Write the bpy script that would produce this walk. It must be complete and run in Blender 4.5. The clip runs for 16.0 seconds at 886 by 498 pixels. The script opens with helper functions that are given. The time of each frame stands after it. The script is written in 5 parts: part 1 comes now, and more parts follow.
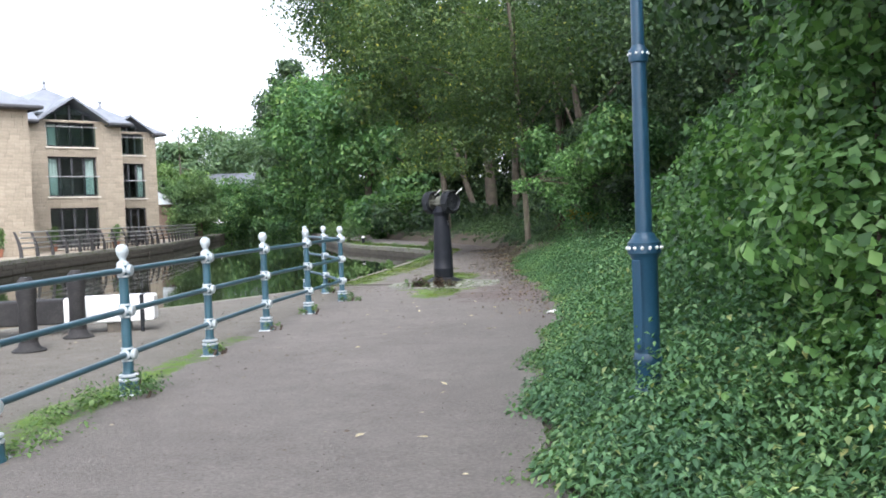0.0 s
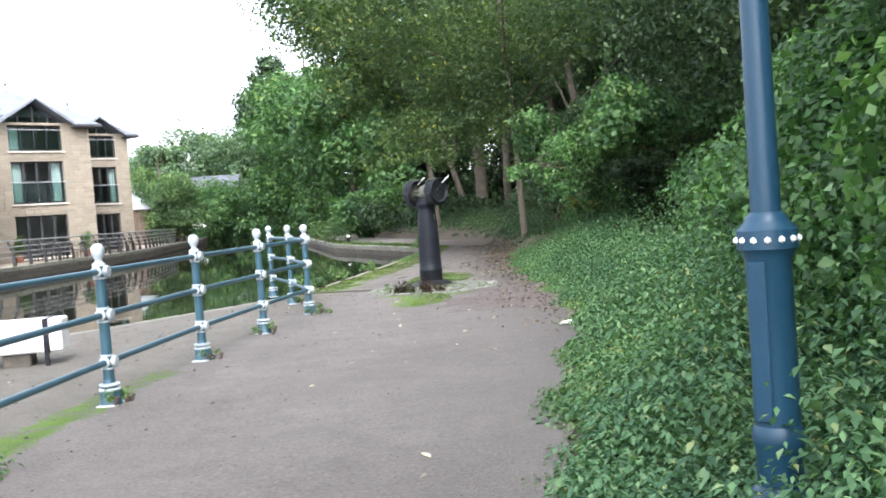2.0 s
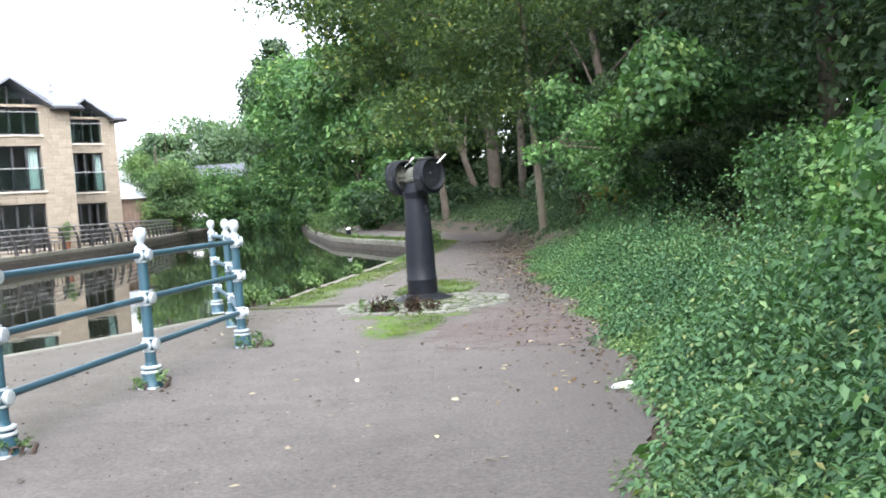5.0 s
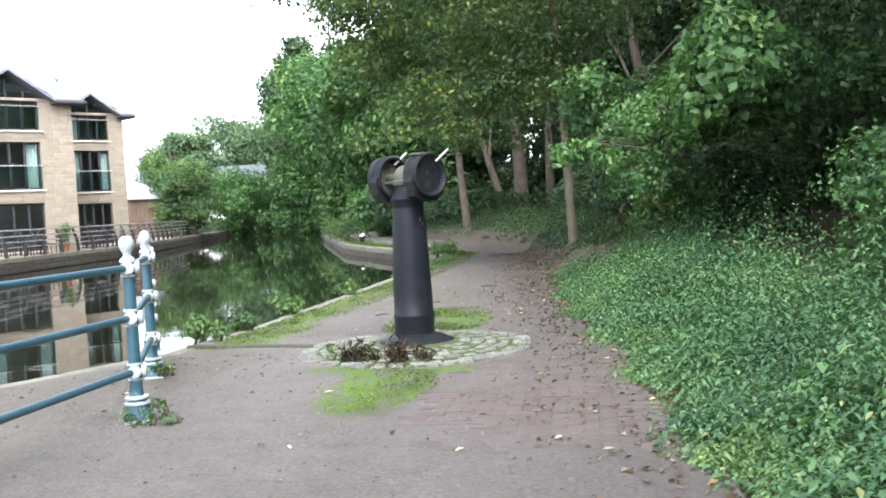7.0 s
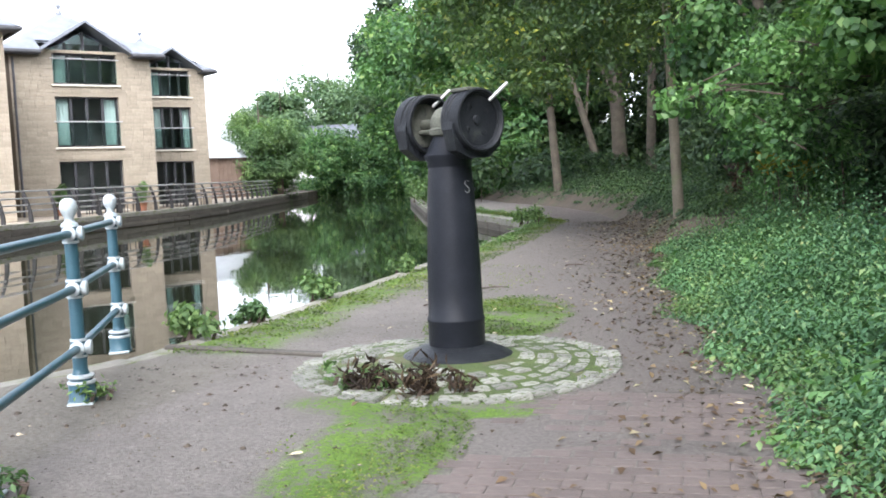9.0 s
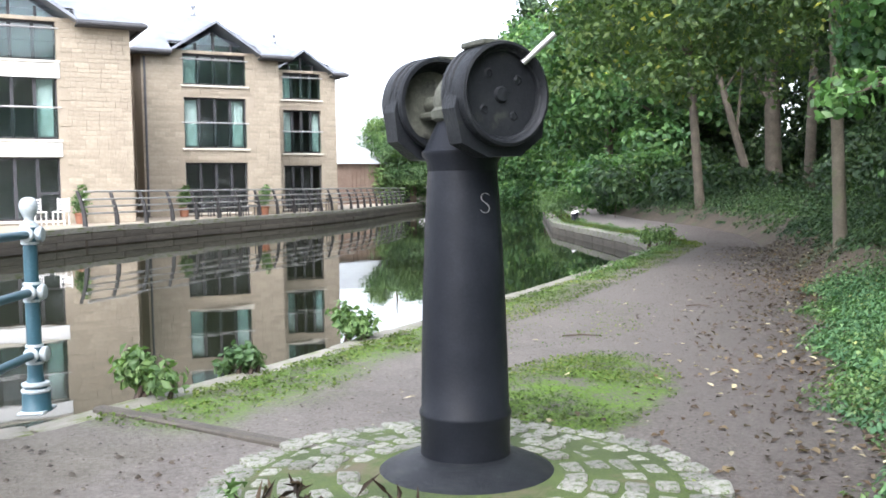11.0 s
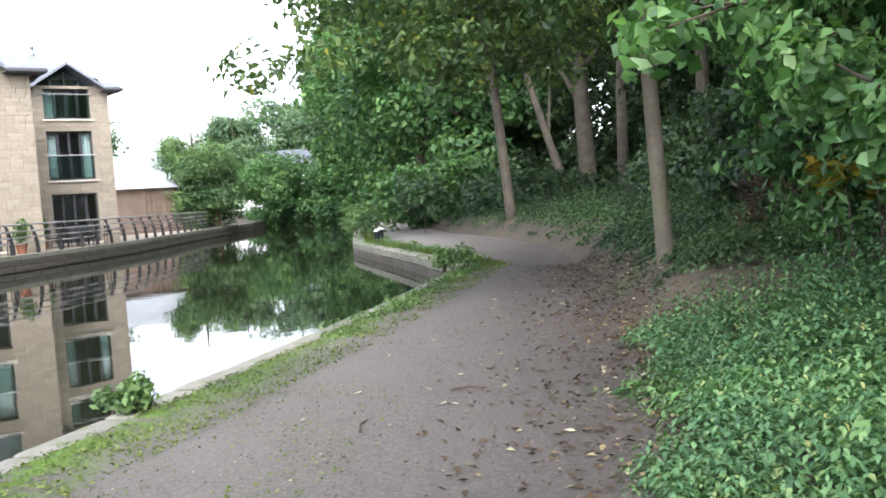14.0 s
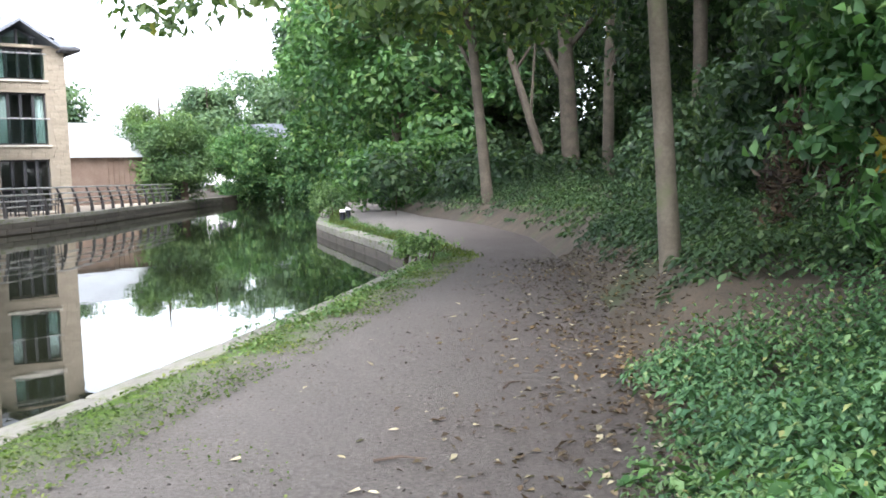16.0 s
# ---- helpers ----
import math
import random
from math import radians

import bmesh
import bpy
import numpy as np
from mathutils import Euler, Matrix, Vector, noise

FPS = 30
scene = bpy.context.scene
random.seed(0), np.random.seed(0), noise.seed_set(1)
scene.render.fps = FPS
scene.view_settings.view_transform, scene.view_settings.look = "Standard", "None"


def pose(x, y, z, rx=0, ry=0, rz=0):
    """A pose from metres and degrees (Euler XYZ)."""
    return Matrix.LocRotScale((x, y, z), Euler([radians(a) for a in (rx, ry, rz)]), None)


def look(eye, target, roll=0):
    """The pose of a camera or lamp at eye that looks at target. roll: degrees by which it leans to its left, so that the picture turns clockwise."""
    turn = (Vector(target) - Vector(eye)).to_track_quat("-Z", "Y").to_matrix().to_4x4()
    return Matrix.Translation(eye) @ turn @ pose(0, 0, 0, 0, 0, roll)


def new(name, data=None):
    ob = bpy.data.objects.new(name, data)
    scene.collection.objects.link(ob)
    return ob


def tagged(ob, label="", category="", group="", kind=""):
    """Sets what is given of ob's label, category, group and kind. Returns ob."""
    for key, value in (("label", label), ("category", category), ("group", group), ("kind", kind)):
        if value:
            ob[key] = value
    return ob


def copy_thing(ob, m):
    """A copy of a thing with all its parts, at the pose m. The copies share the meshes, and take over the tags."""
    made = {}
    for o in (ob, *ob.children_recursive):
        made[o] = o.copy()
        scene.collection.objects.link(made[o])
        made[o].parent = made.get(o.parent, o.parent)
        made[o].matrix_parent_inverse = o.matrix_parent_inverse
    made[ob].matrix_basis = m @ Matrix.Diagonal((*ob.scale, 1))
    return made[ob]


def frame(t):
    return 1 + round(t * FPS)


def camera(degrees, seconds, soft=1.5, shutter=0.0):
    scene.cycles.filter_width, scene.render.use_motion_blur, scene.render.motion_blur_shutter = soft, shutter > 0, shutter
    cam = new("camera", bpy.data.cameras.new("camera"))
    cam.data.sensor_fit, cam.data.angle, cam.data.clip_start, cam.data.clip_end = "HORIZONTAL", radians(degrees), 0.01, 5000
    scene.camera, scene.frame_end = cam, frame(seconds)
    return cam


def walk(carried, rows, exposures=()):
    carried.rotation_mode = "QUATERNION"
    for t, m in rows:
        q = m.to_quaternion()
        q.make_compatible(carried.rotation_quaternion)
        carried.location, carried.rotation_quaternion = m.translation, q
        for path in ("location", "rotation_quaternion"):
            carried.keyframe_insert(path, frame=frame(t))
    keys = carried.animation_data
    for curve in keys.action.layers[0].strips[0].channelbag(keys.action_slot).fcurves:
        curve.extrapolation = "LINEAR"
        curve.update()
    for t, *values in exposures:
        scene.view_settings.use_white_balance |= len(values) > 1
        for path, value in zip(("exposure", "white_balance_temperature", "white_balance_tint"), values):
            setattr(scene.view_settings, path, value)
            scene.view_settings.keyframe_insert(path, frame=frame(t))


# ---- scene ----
cam = camera(51.0, 16.0, 1.7)
PATH = [
    (0, (0.906, 0.634, 1.482), (0.677, 2.619, 1.405), -2.3),
    (0.5, (0.821, 1.257, 1.446), (0.643, 3.249, 1.393), -1.7),
    (1, (0.722, 2.028, 1.414), (0.477, 4.012, 1.345), -2.5),
    (1.5, (0.638, 2.748, 1.401), (0.361, 4.727, 1.325), -1.7),
    (2, (0.69, 3.342, 1.4), (0.478, 5.329, 1.314), -4.2),
    (2.5, (0.653, 3.969, 1.426), (0.447, 5.957, 1.34), -2.1),
    (3, (0.597, 4.665, 1.42), (0.386, 6.65, 1.303), -5.0),
    (3.5, (0.563, 5.381, 1.406), (0.35, 7.366, 1.285), -2.9),
    (4, (0.51, 6.09, 1.396), (0.286, 8.073, 1.273), -2.7),
    (4.5, (0.507, 6.71, 1.372), (0.282, 8.694, 1.253), -3.4),
    (4.7, (0.522, 6.98, 1.372), (0.289, 8.964, 1.262), -3.7),
    (6.8, (0.439, 10.176, 1.395), (0.15, 12.153, 1.301), -3.7),
    (7, (0.422, 10.468, 1.41), (0.123, 12.444, 1.319), -3.1),
    (7.5, (0.343, 11.155, 1.404), (0.007, 13.125, 1.317), -2.3),
    (8, (0.345, 11.82, 1.37), (-0.008, 13.787, 1.284), -3.7),
    (8.5, (0.308, 12.51, 1.376), (-0.123, 14.459, 1.248), -1.5),
    (9, (0.299, 13.209, 1.38), (-0.204, 15.138, 1.217), -2.5),
    (9.5, (0.262, 13.895, 1.41), (-0.373, 15.784, 1.242), -1.6),
    (9.7, (0.234, 14.159, 1.381), (-0.443, 16.033, 1.216), -0.7),
    (11.8, (0.348, 16.84, 1.345), (-0.468, 18.662, 1.222), -1.3),
    (12, (0.375, 17.14, 1.362), (-0.409, 18.976, 1.233), -1.6),
    (12.5, (0.229, 17.881, 1.349), (-0.396, 19.777, 1.223), -3.1),
    (13, (0.192, 18.614, 1.348), (-0.338, 20.538, 1.211), -2.9),
    (13.5, (0.138, 19.191, 1.35), (-0.331, 21.13, 1.206), -3.0),
    (14, (0.153, 19.837, 1.371), (-0.301, 21.781, 1.256), -4.0),
    (14.5, (0.118, 20.457, 1.369), (-0.328, 22.404, 1.277), -1.7),
    (15, (0.09, 20.986, 1.351), (-0.306, 22.944, 1.262), -3.8),
    (15.5, (-0.004, 21.477, 1.349), (-0.426, 23.426, 1.193), -2.3),
    (16, (-0.091, 21.963, 1.335), (-0.5, 23.914, 1.178), -1.9),
]
walk(cam, [(t, look(eye, target, roll)) for t, eye, target, roll in PATH], ((0.0, 1.9, 6080, 13), (0.5, 2.1, 6080, 13), (1.5, 2.2, 6080, 13), (3.0, 2.33, 6080, 13), (8.0, 2.35, 6080, 13), (9.5, 2.2, 6080, 13), (12.5, 2.42, 6080, 13), (13.5, 2.25, 6080, 13), (14.5, 2.34, 6080, 13), (16.0, 2.42, 6080, 13)))

# ---- world, sun, exposure ----
world = bpy.data.worlds.new("sky")
scene.world = world
world.use_nodes = True
wn = world.node_tree
wn.nodes.clear()
sky = wn.nodes.new("ShaderNodeTexSky")
sky.sky_type, sky.sun_disc = "NISHITA", False
sky.sun_elevation, sky.sun_rotation = radians(48), radians(165)
sky.air_density, sky.dust_density, sky.ozone_density = 1.0, 3.0, 1.5
cloud = wn.nodes.new("ShaderNodeHueSaturation")
cloud.inputs["Saturation"].default_value = 0.25
back = wn.nodes.new("ShaderNodeBackground")
back.inputs["Strength"].default_value = 0.15
wout = wn.nodes.new("ShaderNodeOutputWorld")
wn.links.new(sky.outputs[0], cloud.inputs["Color"])
wn.links.new(cloud.outputs[0], back.inputs["Color"])
wn.links.new(back.outputs[0], wout.inputs["Surface"])
sun = new("sun", bpy.data.lights.new("sun", "SUN"))
sun.data.energy, sun.data.angle, sun.data.color = 0.5, radians(40), (1.0, 0.97, 0.93)
SUN_EL, SUN_AZ = radians(48), radians(165)
sun.matrix_world = look((math.sin(SUN_AZ) * math.cos(SUN_EL) * 50, math.cos(SUN_AZ) * math.cos(SUN_EL) * 50, math.sin(SUN_EL) * 50), (0, 0, 0))

scene.view_settings.exposure = 2.2

# ---- materials ----


def material(name):
    m = bpy.data.materials.new(name)
    m.use_nodes = True
    nt = m.node_tree
    return m, nt, nt.nodes["Principled BSDF"]


def noise_node(nt, scale, detail=6.0, rough=0.6, kind="Object", vec=None):
    tex = nt.nodes.new("ShaderNodeTexNoise")
    tex.inputs["Scale"].default_value, tex.inputs["Detail"].default_value, tex.inputs["Roughness"].default_value = scale, detail, rough
    if vec is None:
        co = nt.nodes.new("ShaderNodeTexCoord")
        vec = co.outputs[kind]
    nt.links.new(vec, tex.inputs["Vector"])
    return tex


def ramp(nt, fac, stops):
    r = nt.nodes.new("ShaderNodeValToRGB")
    while len(r.color_ramp.elements) < len(stops):
        r.color_ramp.elements.new(0.5)
    for e, (p, c) in zip(r.color_ramp.elements, stops):
        e.position, e.color = p, (*c, 1)
    nt.links.new(fac, r.inputs["Fac"])
    return r


def mix(nt, fac, a, b, blend="MIX"):
    n = nt.nodes.new("ShaderNodeMix")
    n.data_type, n.blend_type = "RGBA", blend
    for sock, v in ((n.inputs[0], fac), (n.inputs[6], a), (n.inputs[7], b)):
        if hasattr(v, "is_linked"):
            nt.links.new(v, sock)
        elif isinstance(v, tuple):
            sock.default_value = (*v, 1)
        else:
            sock.default_value = v
    return n.outputs[2]


def bump(nt, bsdf, height, strength, distance=0.02):
    b = nt.nodes.new("ShaderNodeBump")
    b.inputs["Strength"].default_value, b.inputs["Distance"].default_value = strength, distance
    nt.links.new(height, b.inputs["Height"])
    nt.links.new(b.outputs[0], bsdf.inputs["Normal"])


def surface(name, dark, mid, light, scale=4.0, fine=60.0, rough=0.8, metal=0.0, relief=0.3, vary=0.0, spots=None, spot_scale=3.0, spot_at=0.6):
    """A worn surface: broad stains, fine grain and relief, an optional second colour in patches, and a per-piece shift."""
    m, nt, bsdf = material(name)
    broad, grain = noise_node(nt, scale, 5), noise_node(nt, fine, 8, 0.7)
    add = nt.nodes.new("ShaderNodeMath")
    add.operation = "MULTIPLY_ADD"
    add.inputs[1].default_value, add.inputs[2].default_value = 0.5, 0.0
    nt.links.new(grain.outputs["Fac"], add.inputs[0])
    add2 = nt.nodes.new("ShaderNodeMath")
    add2.operation = "MULTIPLY_ADD"
    add2.inputs[1].default_value = 0.5
    nt.links.new(broad.outputs["Fac"], add2.inputs[0])
    nt.links.new(add.outputs[0], add2.inputs[2])
    col = ramp(nt, add2.outputs[0], [(0.3, dark), (0.5, mid), (0.7, light)]).outputs["Color"]
    if spots:
        sp = noise_node(nt, spot_scale, 8, 0.65)
        f = ramp(nt, sp.outputs["Fac"], [(spot_at, (0, 0, 0)), (spot_at + 0.1, (1, 1, 1))])
        col = mix(nt, f.outputs["Color"], col, spots)
    if vary:
        info = nt.nodes.new("ShaderNodeObjectInfo")
        hsv = nt.nodes.new("ShaderNodeHueSaturation")
        mr = nt.nodes.new("ShaderNodeMapRange")
        mr.inputs["To Min"].default_value, mr.inputs["To Max"].default_value = 1 - vary, 1 + vary
        nt.links.new(info.outputs["Random"], mr.inputs["Value"])
        nt.links.new(mr.outputs[0], hsv.inputs["Value"])
        nt.links.new(col, hsv.inputs["Color"])
        col = hsv.outputs["Color"]
    nt.links.new(col, bsdf.inputs["Base Color"])
    bsdf.inputs["Roughness"].default_value, bsdf.inputs["Metallic"].default_value = rough, metal
    if relief:
        bump(nt, bsdf, grain.outputs["Fac"], relief, 0.01)
    return m


def foliage(name, stops, through_light=0.35, rough=0.45):
    """Leaves: a colour per leaf, broad patches, thin enough to let light through."""
    m, nt, bsdf = material(name)
    geo = nt.nodes.new("ShaderNodeNewGeometry")
    col = ramp(nt, geo.outputs["Random Per Island"], stops).outputs["Color"]
    patch = noise_node(nt, 0.55, 3)
    shade = ramp(nt, patch.outputs["Fac"], [(0.35, (0.6, 0.68, 0.7)), (0.65, (1.3, 1.22, 1.0))]).outputs["Color"]
    col = mix(nt, 1.0, col, shade, "MULTIPLY")
    nt.links.new(col, bsdf.inputs["Base Color"])
    bsdf.inputs["Roughness"].default_value = rough
    bsdf.inputs["Specular IOR Level"].default_value = 0.3
    tr = nt.nodes.new("ShaderNodeBsdfTranslucent")
    bright = mix(nt, 1.0, col, (1.3, 1.5, 0.7), "MULTIPLY")
    nt.links.new(bright, tr.inputs["Color"])
    ms = nt.nodes.new("ShaderNodeMixShader")
    ms.inputs[0].default_value = through_light
    nt.links.new(bsdf.outputs[0], ms.inputs[1])
    nt.links.new(tr.outputs[0], ms.inputs[2])
    nt.links.new(ms.outputs[0], nt.nodes["Material Output"].inputs["Surface"])
    return m


M = {}


def towpath():
    """Trodden grit that turns to damp mud further on, worn stone by the lock, moss and grass where it creeps in."""
    m, nt, bsdf = material("towpath_ground")
    co = nt.nodes.new("ShaderNodeTexCoord")
    sep = nt.nodes.new("ShaderNodeSeparateXYZ")
    nt.links.new(co.outputs["Object"], sep.inputs[0])
    broad, mid, fine, grit = noise_node(nt, 0.7, 5), noise_node(nt, 3.5, 6, 0.65), noise_node(nt, 38, 8, 0.75), noise_node(nt, 150, 4, 0.7)

    def ma(op, a, b=None, c=None):
        n = nt.nodes.new("ShaderNodeMath")
        n.operation = op
        for k, v in enumerate((a, b, c)):
            if v is None:
                continue
            if hasattr(v, "is_linked"):
                nt.links.new(v, n.inputs[k])
            else:
                n.inputs[k].default_value = v
        return n.outputs[0]

    def soft(v, a, b):
        n = nt.nodes.new("ShaderNodeMapRange")
        n.interpolation_type = "SMOOTHSTEP"
        n.inputs["From Min"].default_value, n.inputs["From Max"].default_value = a, b
        nt.links.new(v, n.inputs["Value"])
        return n.outputs[0]
    x, y = sep.outputs[0], sep.outputs[1]
    blot = ma("MULTIPLY_ADD", mid.outputs["Fac"], 0.5, ma("MULTIPLY", broad.outputs["Fac"], 0.5))
    speck = ma("MULTIPLY_ADD", fine.outputs["Fac"], 0.5, ma("MULTIPLY_ADD", grit.outputs["Fac"], 0.2, ma("MULTIPLY", blot, 0.3)))
    dry = ramp(nt, speck, [(0.38, (0.1, 0.09, 0.08)), (0.5, (0.172, 0.156, 0.139)), (0.62, (0.255, 0.235, 0.213))]).outputs["Color"]
    mud = ramp(nt, speck, [(0.39, (0.032, 0.025, 0.022)), (0.5, (0.08, 0.066, 0.058)), (0.61, (0.165, 0.142, 0.127))]).outputs["Color"]
    stone = ramp(nt, speck, [(0.35, (0.075, 0.068, 0.052)), (0.5, (0.155, 0.142, 0.118)), (0.65, (0.25, 0.235, 0.205))]).outputs["Color"]
    moss = ramp(nt, speck, [(0.38, (0.04, 0.075, 0.012)), (0.5, (0.1, 0.185, 0.024)), (0.62, (0.19, 0.3, 0.04))]).outputs["Color"]
    wob = ma("MULTIPLY_ADD", blot, 2.0, -1.0)
    # wet mud grows with the way on, and to the wood's side
    wet = soft(ma("ADD", ma("MULTIPLY_ADD", y, 0.07, ma("MULTIPLY", x, 0.35)), wob), 0.85, 2.0)
    col = mix(nt, wet, dry, mud)
    # lockside stone left of the railing
    lock = ma("MULTIPLY", soft(ma("MULTIPLY_ADD", wob, 0.5, x), -2.75, -3.05), soft(y, 19.9, 19.3))
    col = mix(nt, lock, col, stone)
    # moss: along the coping, round the column, and thin smears
    verge = ma("MULTIPLY", soft(ma("MULTIPLY_ADD", wob, 0.9, x), -2.75, -3.15), ma("MULTIPLY", soft(y, 19.6, 20.2), soft(y, 37.5, 36.0)))

    def spot(cx, cy, rx, ry, edge):
        dx, dy = ma("DIVIDE", ma("SUBTRACT", x, cx), rx), ma("DIVIDE", ma("SUBTRACT", y, cy), ry)
        r = ma("SQRT", ma("ADD", ma("MULTIPLY", dx, dx), ma("MULTIPLY", dy, dy)))
        return soft(ma("MULTIPLY_ADD", wob, edge, r), 1.08, 0.86)
    green = verge
    for s in ((-1.24, 17.5, 0.46, 0.85, 0.9), (-1.2, 18.35, 0.8, 0.3, 0.9), (-1.35, 21.6, 0.62, 1.35, 0.9), (-3.0, 7.0, 0.25, 5.0, 1.6)):
        green = ma("MAXIMUM", green, spot(*s))
    green = ma("MULTIPLY", green, soft(ma("MULTIPLY_ADD", fine.outputs["Fac"], 0.5, ma("MULTIPLY", mid.outputs["Fac"], 0.5))  , 0.43, 0.53))
    col = mix(nt, green, col, moss)
    nt.links.new(col, bsdf.inputs["Base Color"])
    ro = ma("MULTIPLY_ADD", wet, -0.25, 0.85)
    nt.links.new(ro, bsdf.inputs["Roughness"])
    bsdf.inputs["Specular IOR Level"].default_value = 0.3
    hgt = ma("ADD", ma("MULTIPLY", fine.outputs["Fac"], 1.0), ma("MULTIPLY_ADD", mid.outputs["Fac"], 1.2, ma("MULTIPLY", grit.outputs["Fac"], 0.35)))
    bump(nt, bsdf, hgt, 0.9, 0.03)
    return m


M["path"] = towpath()
M["soil"] = surface("leaf_soil", (0.022, 0.018, 0.012), (0.055, 0.042, 0.028), (0.11, 0.08, 0.05), 2.0, 30, 0.9, 0, 0.8, spots=(0.035, 0.05, 0.015), spot_scale=0.5, spot_at=0.55)
M["moss"] = surface("moss_ground", (0.025, 0.035, 0.012), (0.05, 0.075, 0.018), (0.09, 0.125, 0.026), 2.5, 70, 0.9, 0, 0.8, spots=(0.10, 0.085, 0.05), spot_scale=2.2, spot_at=0.57)
M["coping"] = surface("coping_stone", (0.11, 0.102, 0.082), (0.20, 0.19, 0.16), (0.29, 0.275, 0.24), 3, 50, 0.8, 0, 0.4, vary=0.15, spots=(0.10, 0.12, 0.04), spot_scale=3.5, spot_at=0.5)
M["wallstone"] = surface("wet_wall_stone", (0.03, 0.028, 0.022), (0.075, 0.065, 0.05), (0.14, 0.12, 0.095), 2.5, 30, 0.7, 0, 0.6, vary=0.2)
M["sett"] = surface("granite_sett", (0.11, 0.108, 0.095), (0.2, 0.198, 0.175), (0.31, 0.308, 0.28), 9, 90, 0.75, 0, 0.5, vary=0.28, spots=(0.06, 0.085, 0.022), spot_scale=5, spot_at=0.5)
M["paver"] = surface("brick_paver", (0.07, 0.055, 0.048), (0.105, 0.084, 0.074), (0.15, 0.122, 0.108), 5, 80, 0.75, 0, 0.3, vary=0.12)
M["iron"] = surface("black_iron_paint", (0.006, 0.007, 0.0095), (0.011, 0.0125, 0.0165), (0.02, 0.0225, 0.028), 5, 90, 0.4, 0.0, 0.2, spots=(0.022, 0.024, 0.028), spot_scale=7, spot_at=0.66)
M["oldiron"] = surface("weathered_black_iron", (0.006, 0.007, 0.0085), (0.012, 0.0135, 0.016), (0.026, 0.029, 0.031), 7, 60, 0.42, 0.0, 0.5, spots=(0.045, 0.05, 0.04), spot_scale=6, spot_at=0.62)
M["lichen_iron"] = surface("lichen_grown_iron", (0.03, 0.032, 0.026), (0.075, 0.078, 0.06), (0.14, 0.142, 0.112), 9, 60, 0.8, 0.0, 0.6, spots=(0.02, 0.021, 0.02), spot_scale=8, spot_at=0.56)
M["blue"] = surface("teal_blue_paint", (0.022, 0.062, 0.085), (0.032, 0.085, 0.113), (0.05, 0.115, 0.145), 4, 80, 0.38, 0, 0.1, spots=(0.07, 0.16, 0.19), spot_scale=3, spot_at=0.64)
M["lampblue"] = surface("deep_blue_paint", (0.009, 0.038, 0.07), (0.013, 0.052, 0.092), (0.02, 0.068, 0.115), 3, 80, 0.36, 0, 0.1, spots=(0.022, 0.065, 0.095), spot_scale=2, spot_at=0.62)
M["white"] = surface("white_paint", (0.6, 0.6, 0.58), (0.74, 0.74, 0.72), (0.82, 0.82, 0.8), 5, 70, 0.45, 0, 0.15, spots=(0.5, 0.5, 0.44), spot_scale=9, spot_at=0.62)
M["chalky"] = surface("worn_white_paint", (0.26, 0.31, 0.34), (0.38, 0.42, 0.43), (0.48, 0.51, 0.51), 6, 60, 0.5, 0, 0.2, spots=(0.16, 0.25, 0.3), spot_scale=22, spot_at=0.58)
M["timber"] = surface("black_beam_timber", (0.012, 0.011, 0.011), (0.025, 0.024, 0.024), (0.05, 0.048, 0.045), 4, 50, 0.6, 0, 0.5)
M["brick"] = surface("buff_stone_brick", (0.23, 0.19, 0.137), (0.32, 0.272, 0.205), (0.41, 0.355, 0.28), 3, 40, 0.85, 0, 0.3, vary=0.12)
M["mortar"] = surface("buff_mortar", (0.24, 0.2, 0.145), (0.3, 0.255, 0.195), (0.36, 0.31, 0.245), 0.6, 30, 0.9, 0, 0.3)
M["slate"] = surface("grey_slate", (0.13, 0.14, 0.16), (0.2, 0.215, 0.24), (0.27, 0.287, 0.315), 2, 30, 0.45, 0, 0.3, vary=0.1)
M["soffit"] = surface("dark_eave_board", (0.05, 0.05, 0.055), (0.085, 0.085, 0.09), (0.12, 0.12, 0.125), 3, 40, 0.6, 0, 0.1)
M["frame"] = surface("dark_grey_window_frame", (0.03, 0.03, 0.032), (0.05, 0.05, 0.053), (0.075, 0.075, 0.08), 3, 40, 0.5, 0, 0.05)
M["sill"] = surface("pale_sill_stone", (0.42, 0.38, 0.31), (0.55, 0.51, 0.43), (0.66, 0.62, 0.54), 3, 40, 0.8, 0, 0.2)
M["steel"] = surface("galvanised_rail", (0.32, 0.31, 0.30), (0.45, 0.44, 0.43), (0.58, 0.57, 0.56), 4, 50, 0.4, 0.6, 0.1)
M["railpost"] = surface("dark_rail_post", (0.018, 0.017, 0.017), (0.035, 0.033, 0.033), (0.06, 0.055, 0.055), 4, 50, 0.5, 0.2, 0.1)
M["bark"] = surface("tree_bark", (0.03, 0.025, 0.018), (0.075, 0.062, 0.045), (0.14, 0.12, 0.09), 3, 25, 0.9, 0, 1.0, spots=(0.06, 0.075, 0.035), spot_scale=1.5, spot_at=0.58)
M["palebark"] = surface("pale_tree_bark", (0.06, 0.05, 0.035), (0.11, 0.094, 0.068), (0.17, 0.147, 0.11), 3, 25, 0.9, 0, 0.8, spots=(0.10, 0.105, 0.055), spot_scale=1.5, spot_at=0.58)
M["room"] = surface("dim_room_wall", (0.22, 0.21, 0.2), (0.32, 0.31, 0.3), (0.42, 0.4, 0.38), 1, 10, 0.9, 0, 0)
